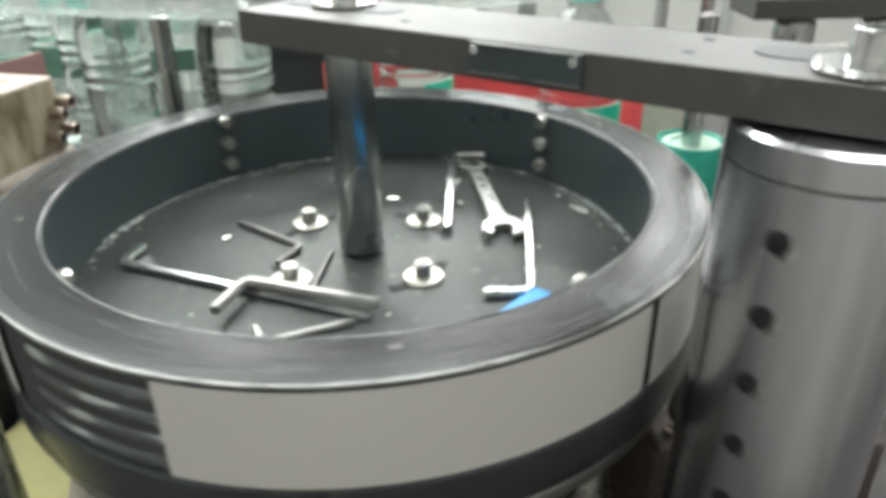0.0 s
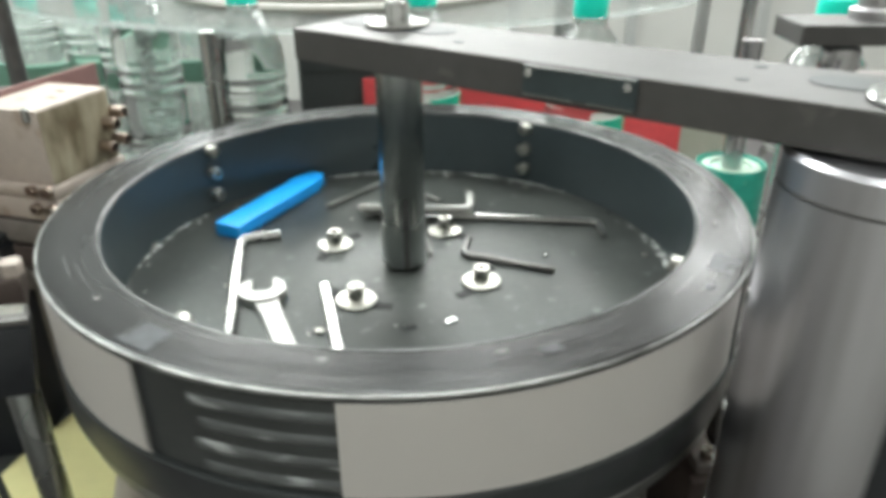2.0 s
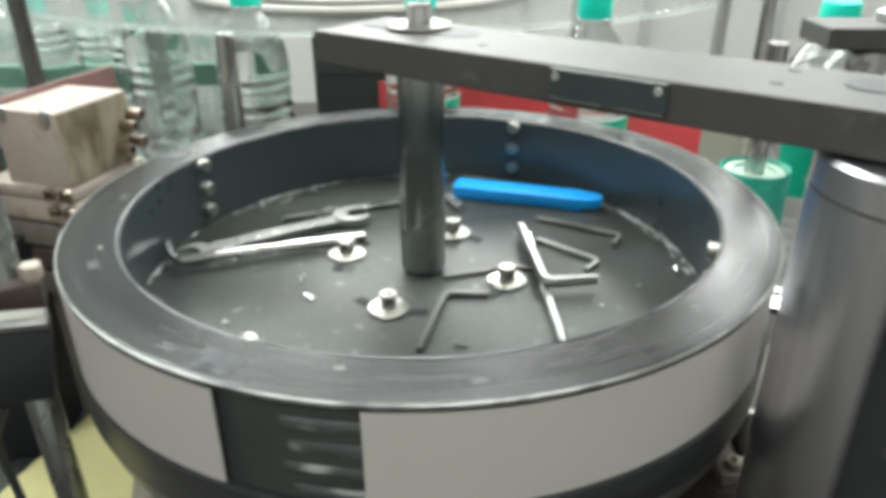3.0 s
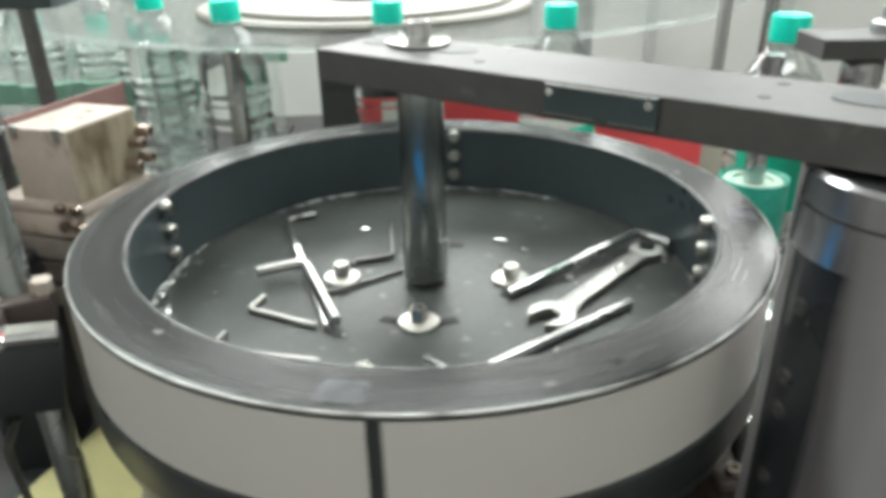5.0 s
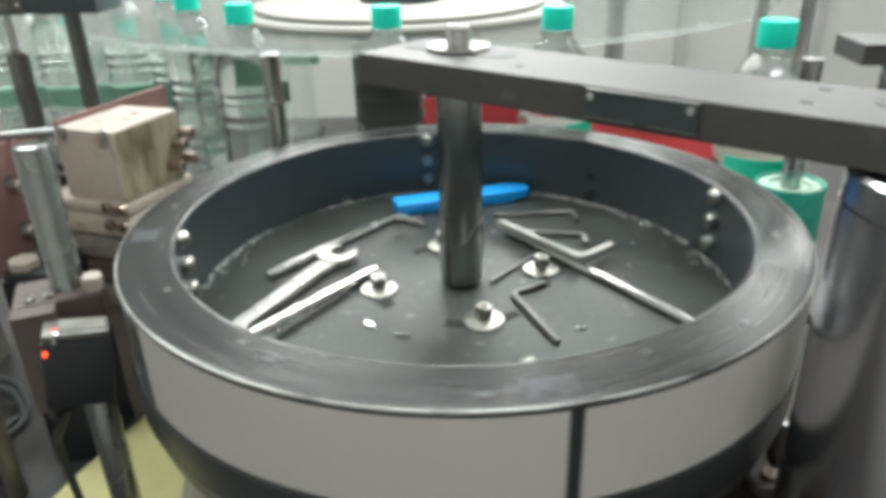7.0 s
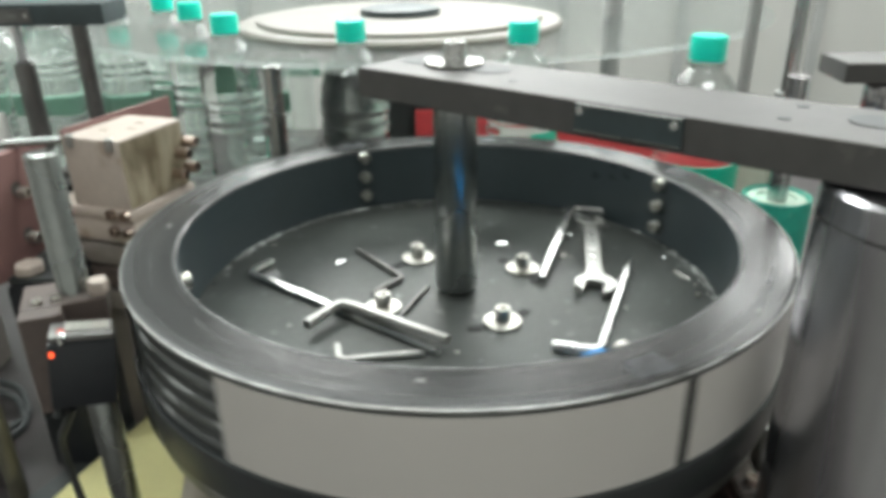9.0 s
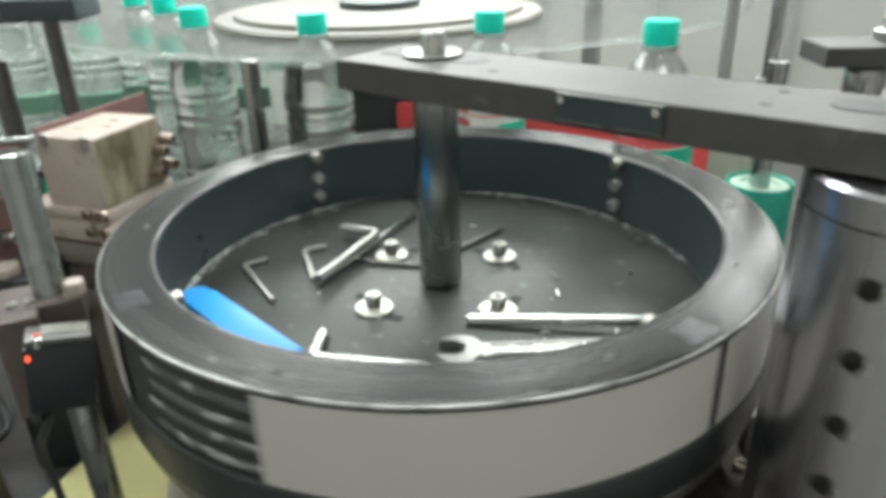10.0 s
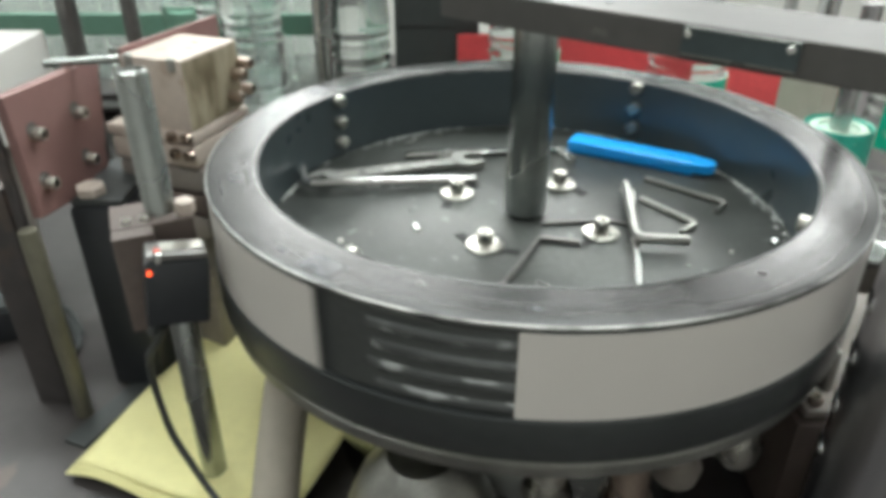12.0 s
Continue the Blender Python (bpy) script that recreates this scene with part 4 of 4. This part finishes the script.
def bottle_track():
    """The plate on which the bottles slide, and the red pad against which they roll."""
    t = empty("bottle_track", "dark steel bottle slide plate", "slide plate")
    bm = lathe([(0.2275, BOTTLE_FOOT - 0.01), (0.31, BOTTLE_FOOT - 0.01), (0.31, BOTTLE_FOOT - 0.001), (0.2275, BOTTLE_FOOT - 0.001)], 48, 15, 125)
    part("plate", bm, M_TABLE, t)
    for a in (30, 75, 115):
        part("foot", solid([(0.015, TABLE), (0.012, BOTTLE_FOOT - 0.01)], 16, at=(0.27 * math.cos(radians(a)), 0.27 * math.sin(radians(a)), 0)), M_SHAFT, t)
    r = empty("rolling_pad", "curved red rubber rolling pad behind the drum", "rolling pad")
    smooth(part("pad", lathe([(0.345, -0.07), (0.353, -0.07), (0.353, -0.006), (0.345, -0.006)], 40, 38, 97), M_RED, r))
    smooth(part("backing", lathe([(0.353, -0.075), (0.361, -0.075), (0.361, -0.012), (0.353, -0.012)], 40, 38, 97), M_STACK, r))
    part("end_block", lathe([(0.335, -0.08), (0.362, -0.08), (0.362, -0.002), (0.335, -0.002)], 6, 30, 37.5), M_HOSE, r, "beige end block")
    for a in (50, 72, 95):
        part("stay", solid([(0.008, TABLE), (0.008, -0.075)], 12, at=(0.357 * math.cos(radians(a)), 0.357 * math.sin(radians(a)), 0)), M_SHAFT, r)


bottle_track()


def star_wheel():
    w = empty("star_wheel", "clear acrylic star wheel with cream hub disc", "star wheel", at=pose(-0.05, 0.82, 0))
    smooth(part("clear_disc", lathe([(0.02, 0.056), (0.553, 0.056), (0.555, 0.058), (0.555, 0.061), (0.553, 0.063), (0.02, 0.063)], 160), M_ACRYL, w))
    hd = smooth(part("hub_disc", solid([(0.222, 0.063), (0.222, 0.067), (0.219, 0.07), (0.195, 0.07), (0.193, 0.075), (0.06, 0.075)], 128, at=(-0.02, -0.25, 0)), M_CREAMDISC, w, "cream plastic disc"))
    smooth(part("hub", solid([(0.055, 0.075), (0.055, 0.083), (0.04, 0.086)], 48, at=(-0.02, -0.24, 0)), M_BLACK, hd))
    smooth(part("column", solid([(0.05, TABLE), (0.05, 0.056)], 32), M_SHAFT, w))


star_wheel()


def post(name, label, x, y, r, top, material, collar=None, foot=TABLE):
    p = empty(name, label, "post")
    smooth(part("bar", solid([(r, foot), (r, top - r * 0.1), (r * 0.9, top)], 24, at=(x, y, 0)), material, p))
    if collar is not None:
        smooth(part("collar", lathe([(r, collar - 0.012), (r * 1.7, collar - 0.012), (r * 1.7, collar + 0.012), (r, collar + 0.012)], 24, at=(x, y, 0)), M_MULLION, p))
    return p


post("guide_post", "grey steel guide post beside the star wheel", -0.182, 0.262, 0.0088, 0.062, M_SHAFT, None)
post("threaded_post", "dark threaded adjusting rod", -0.395, 0.319, 0.0085, 0.1, M_OXIDE, None)
post("guard_post", "dark steel guard post", -0.452, 0.3, 0.0105, 0.062, M_OXIDE, None)
def hanger_bar():
    b = empty("hanger_bar", "black flat bar with a small plate over two posts", "bar")
    smooth(part("bar", box(-0.66, 0.285, 0.1005, -0.352, 0.345, 0.122, 0.0015), M_BLACK, b))
    plate = part("name_plate", box(-0.475, 0.2832, 0.104, -0.425, 0.285, 0.118, 0.0004), M_OXIDE, b)
    for x in (-0.471, -0.429):
        socket_screw(plate, pose(x, 0.2832, 0.111, 90), 0.0022, 0.0016, M_CHROME, "screw")
    part("marking", box(-0.463, 0.2828, 0.1095, -0.438, 0.2832, 0.1125), M_EDGE, plate)
    smooth(part("pin", solid([(0.004, 0.062), (0.0055, 0.066), (0.004, 0.07), (0.004, 0.1005)], 14, at=(-0.452, 0.3, 0)), M_STEEL, b))


hanger_bar()
post("tall_post", "pale tall steel rod in a wider grey sleeve", 0.417, 0.43, 0.0085, 0.6, M_STEEL, -0.02)
post("thin_post", "thin grey upright rod", 0.337, 0.37, 0.0075, 0.5, M_MULLION, None)
post("grey_post", "plain grey steel upright post", 0.235, 0.62, 0.014, 0.6, M_MULLION, None)


def guide_roller():
    r = empty("guide_roller", "teal sleeved guide roller with pale green top", "roller", at=pose(0.254, 0.064, 0))
    smooth(part("sleeve", lathe([(0.0238, -0.07), (0.026, -0.068), (0.026, -0.012), (0.0255, -0.0085), (0.0244, -0.0095), (0.0238, -0.0125)], 36), M_ROLLER, r))
    smooth(part("top_disc", solid([(0.0235, -0.07), (0.0235, -0.013), (0.0215, -0.0105), (0.0155, -0.0105), (0.0145, -0.0125)], 36), M_ROLLERTOP, r, "pale green top"))
    smooth(part("rod", solid([(0.0075, TABLE), (0.0075, 0.084)], 20), M_STEEL, r))


guide_roller()


def black_column():
    c = empty("black_column", "black upright machine column", "column")
    smooth(part("body", box(-0.115, 0.365, TABLE, -0.018, 0.45, 0.052, 0.004), M_CABLE, c))
    part("cover", box(-0.11, 0.361, 0.0, -0.024, 0.365, 0.045, 0.001), M_CABLE, c)


black_column()


def top_bracket():
    b = empty("black_bracket", "black bracket plate with steel standoffs", "bracket", at=pose(0.27, 0.06, 0, 0, 0, -4))
    part("plate", box(0.0, -0.035, 0.086, 0.32, 0.012, 0.1, 0.0015), M_BEAM, b)
    for x, y in ((0.035, -0.02), (0.1, -0.01), (0.17, 0.0)):
        smooth(part("standoff", solid([(0.0125, 0.06), (0.0135, 0.062), (0.0135, 0.0825), (0.0125, 0.084)], 24, at=(x, y, 0)), M_STEEL, b))
    smooth(part("knob", solid([(0.016, 0.1), (0.016, 0.106), (0.011, 0.108), (0.011, 0.116)], 24, at=(0.06, -0.005, 0)), M_STEEL, b))
    part("lower_plate", box(0.02, -0.03, 0.045, 0.3, 0.015, 0.06, 0.0015), M_STACK, b)
    part("leg", box(0.2, -0.02, TABLE, 0.24, 0.01, 0.045, 0.0015), M_STACK, b)


top_bracket()


def panel_wall():
    """The pale partition behind the machine, with its uprights; the unseen grey upper part is added to dim reflections.
    """
    w = empty("partition", "pale grey panel partition with metal uprights", "partition", kind="structure")
    xs = [-1.75, -1.35, -0.95, -0.55, -0.1, 0.3, 0.62, 0.98, 1.4, 1.9]
    for x0, x1 in zip(xs, xs[1:]):
        part("panel", box(x0 + 0.014, 1.55, -1.05, x1 - 0.014, 1.575, 0.32, 0.003), M_WALL, w)
        part("unseen_upper_panel", box(x0 + 0.014, 1.55, 0.325, x1 - 0.014, 1.575, 0.9, 0.003), M_UNSEENPANEL, w)
    for x in xs:
        part("upright", box(x - 0.014, 1.535, -1.05, x + 0.014, 1.585, 0.92, 0.003), M_MULLION, w)
    part("rail", box(-1.764, 1.535, 0.92, 1.914, 1.585, 0.96, 0.003), M_MULLION, w)


panel_wall()


# ---- motion ----
def motions():
    ts = [0.1 * i for i in range(121)]

    def with_drum(ob):
        home = ob.matrix_basis.copy()
        walk(ob, [(t, pose(0, 0, 0, 0, 0, SPIN * t) @ home) for t in ts])

    for ob in [DRUM, SHAFT, WRENCH, CASE, *RIDERS, *BITS]:
        with_drum(ob)
    walk(CUTTER, [(t, pose(*CUT, 0, 0, 0, -4 * SPIN * t)) for t in ts])
    fine = [0.05 * i for i in range(241)]
    for k, ob in enumerate(LABELS):
        rows = []
        for t in fine:
            tau = t + k * BEAT
            turns = math.floor(tau / (4 * BEAT))
            rows.append((t, pose(0, 0, 0, 0, 0, label_lead(tau - turns * 4 * BEAT) - 360 * turns)))
        walk(ob, rows)
    steps = [0.2 * i for i in range(61)]
    for n, ob in BOTTLES:
        walk(ob, [(t, pose(*bottle_place((t - 5.5) / BEAT + n), BOTTLE_FOOT)) for t in steps])
    for n, ob in SLEEVES:
        rows = []
        for t in steps:
            s = (t - 5.5) / BEAT + n
            k = min(1, max(0, (s - 1.1) / 0.3))
            wind = min(1, max(0, (s - 2.6) / 0.6))
            rows.append((t, pose(*bottle_place(s), BOTTLE_FOOT - 0.066 + 0.179 * k, 0, 0, -75 * wind)))
        walk(ob, rows)


motions()
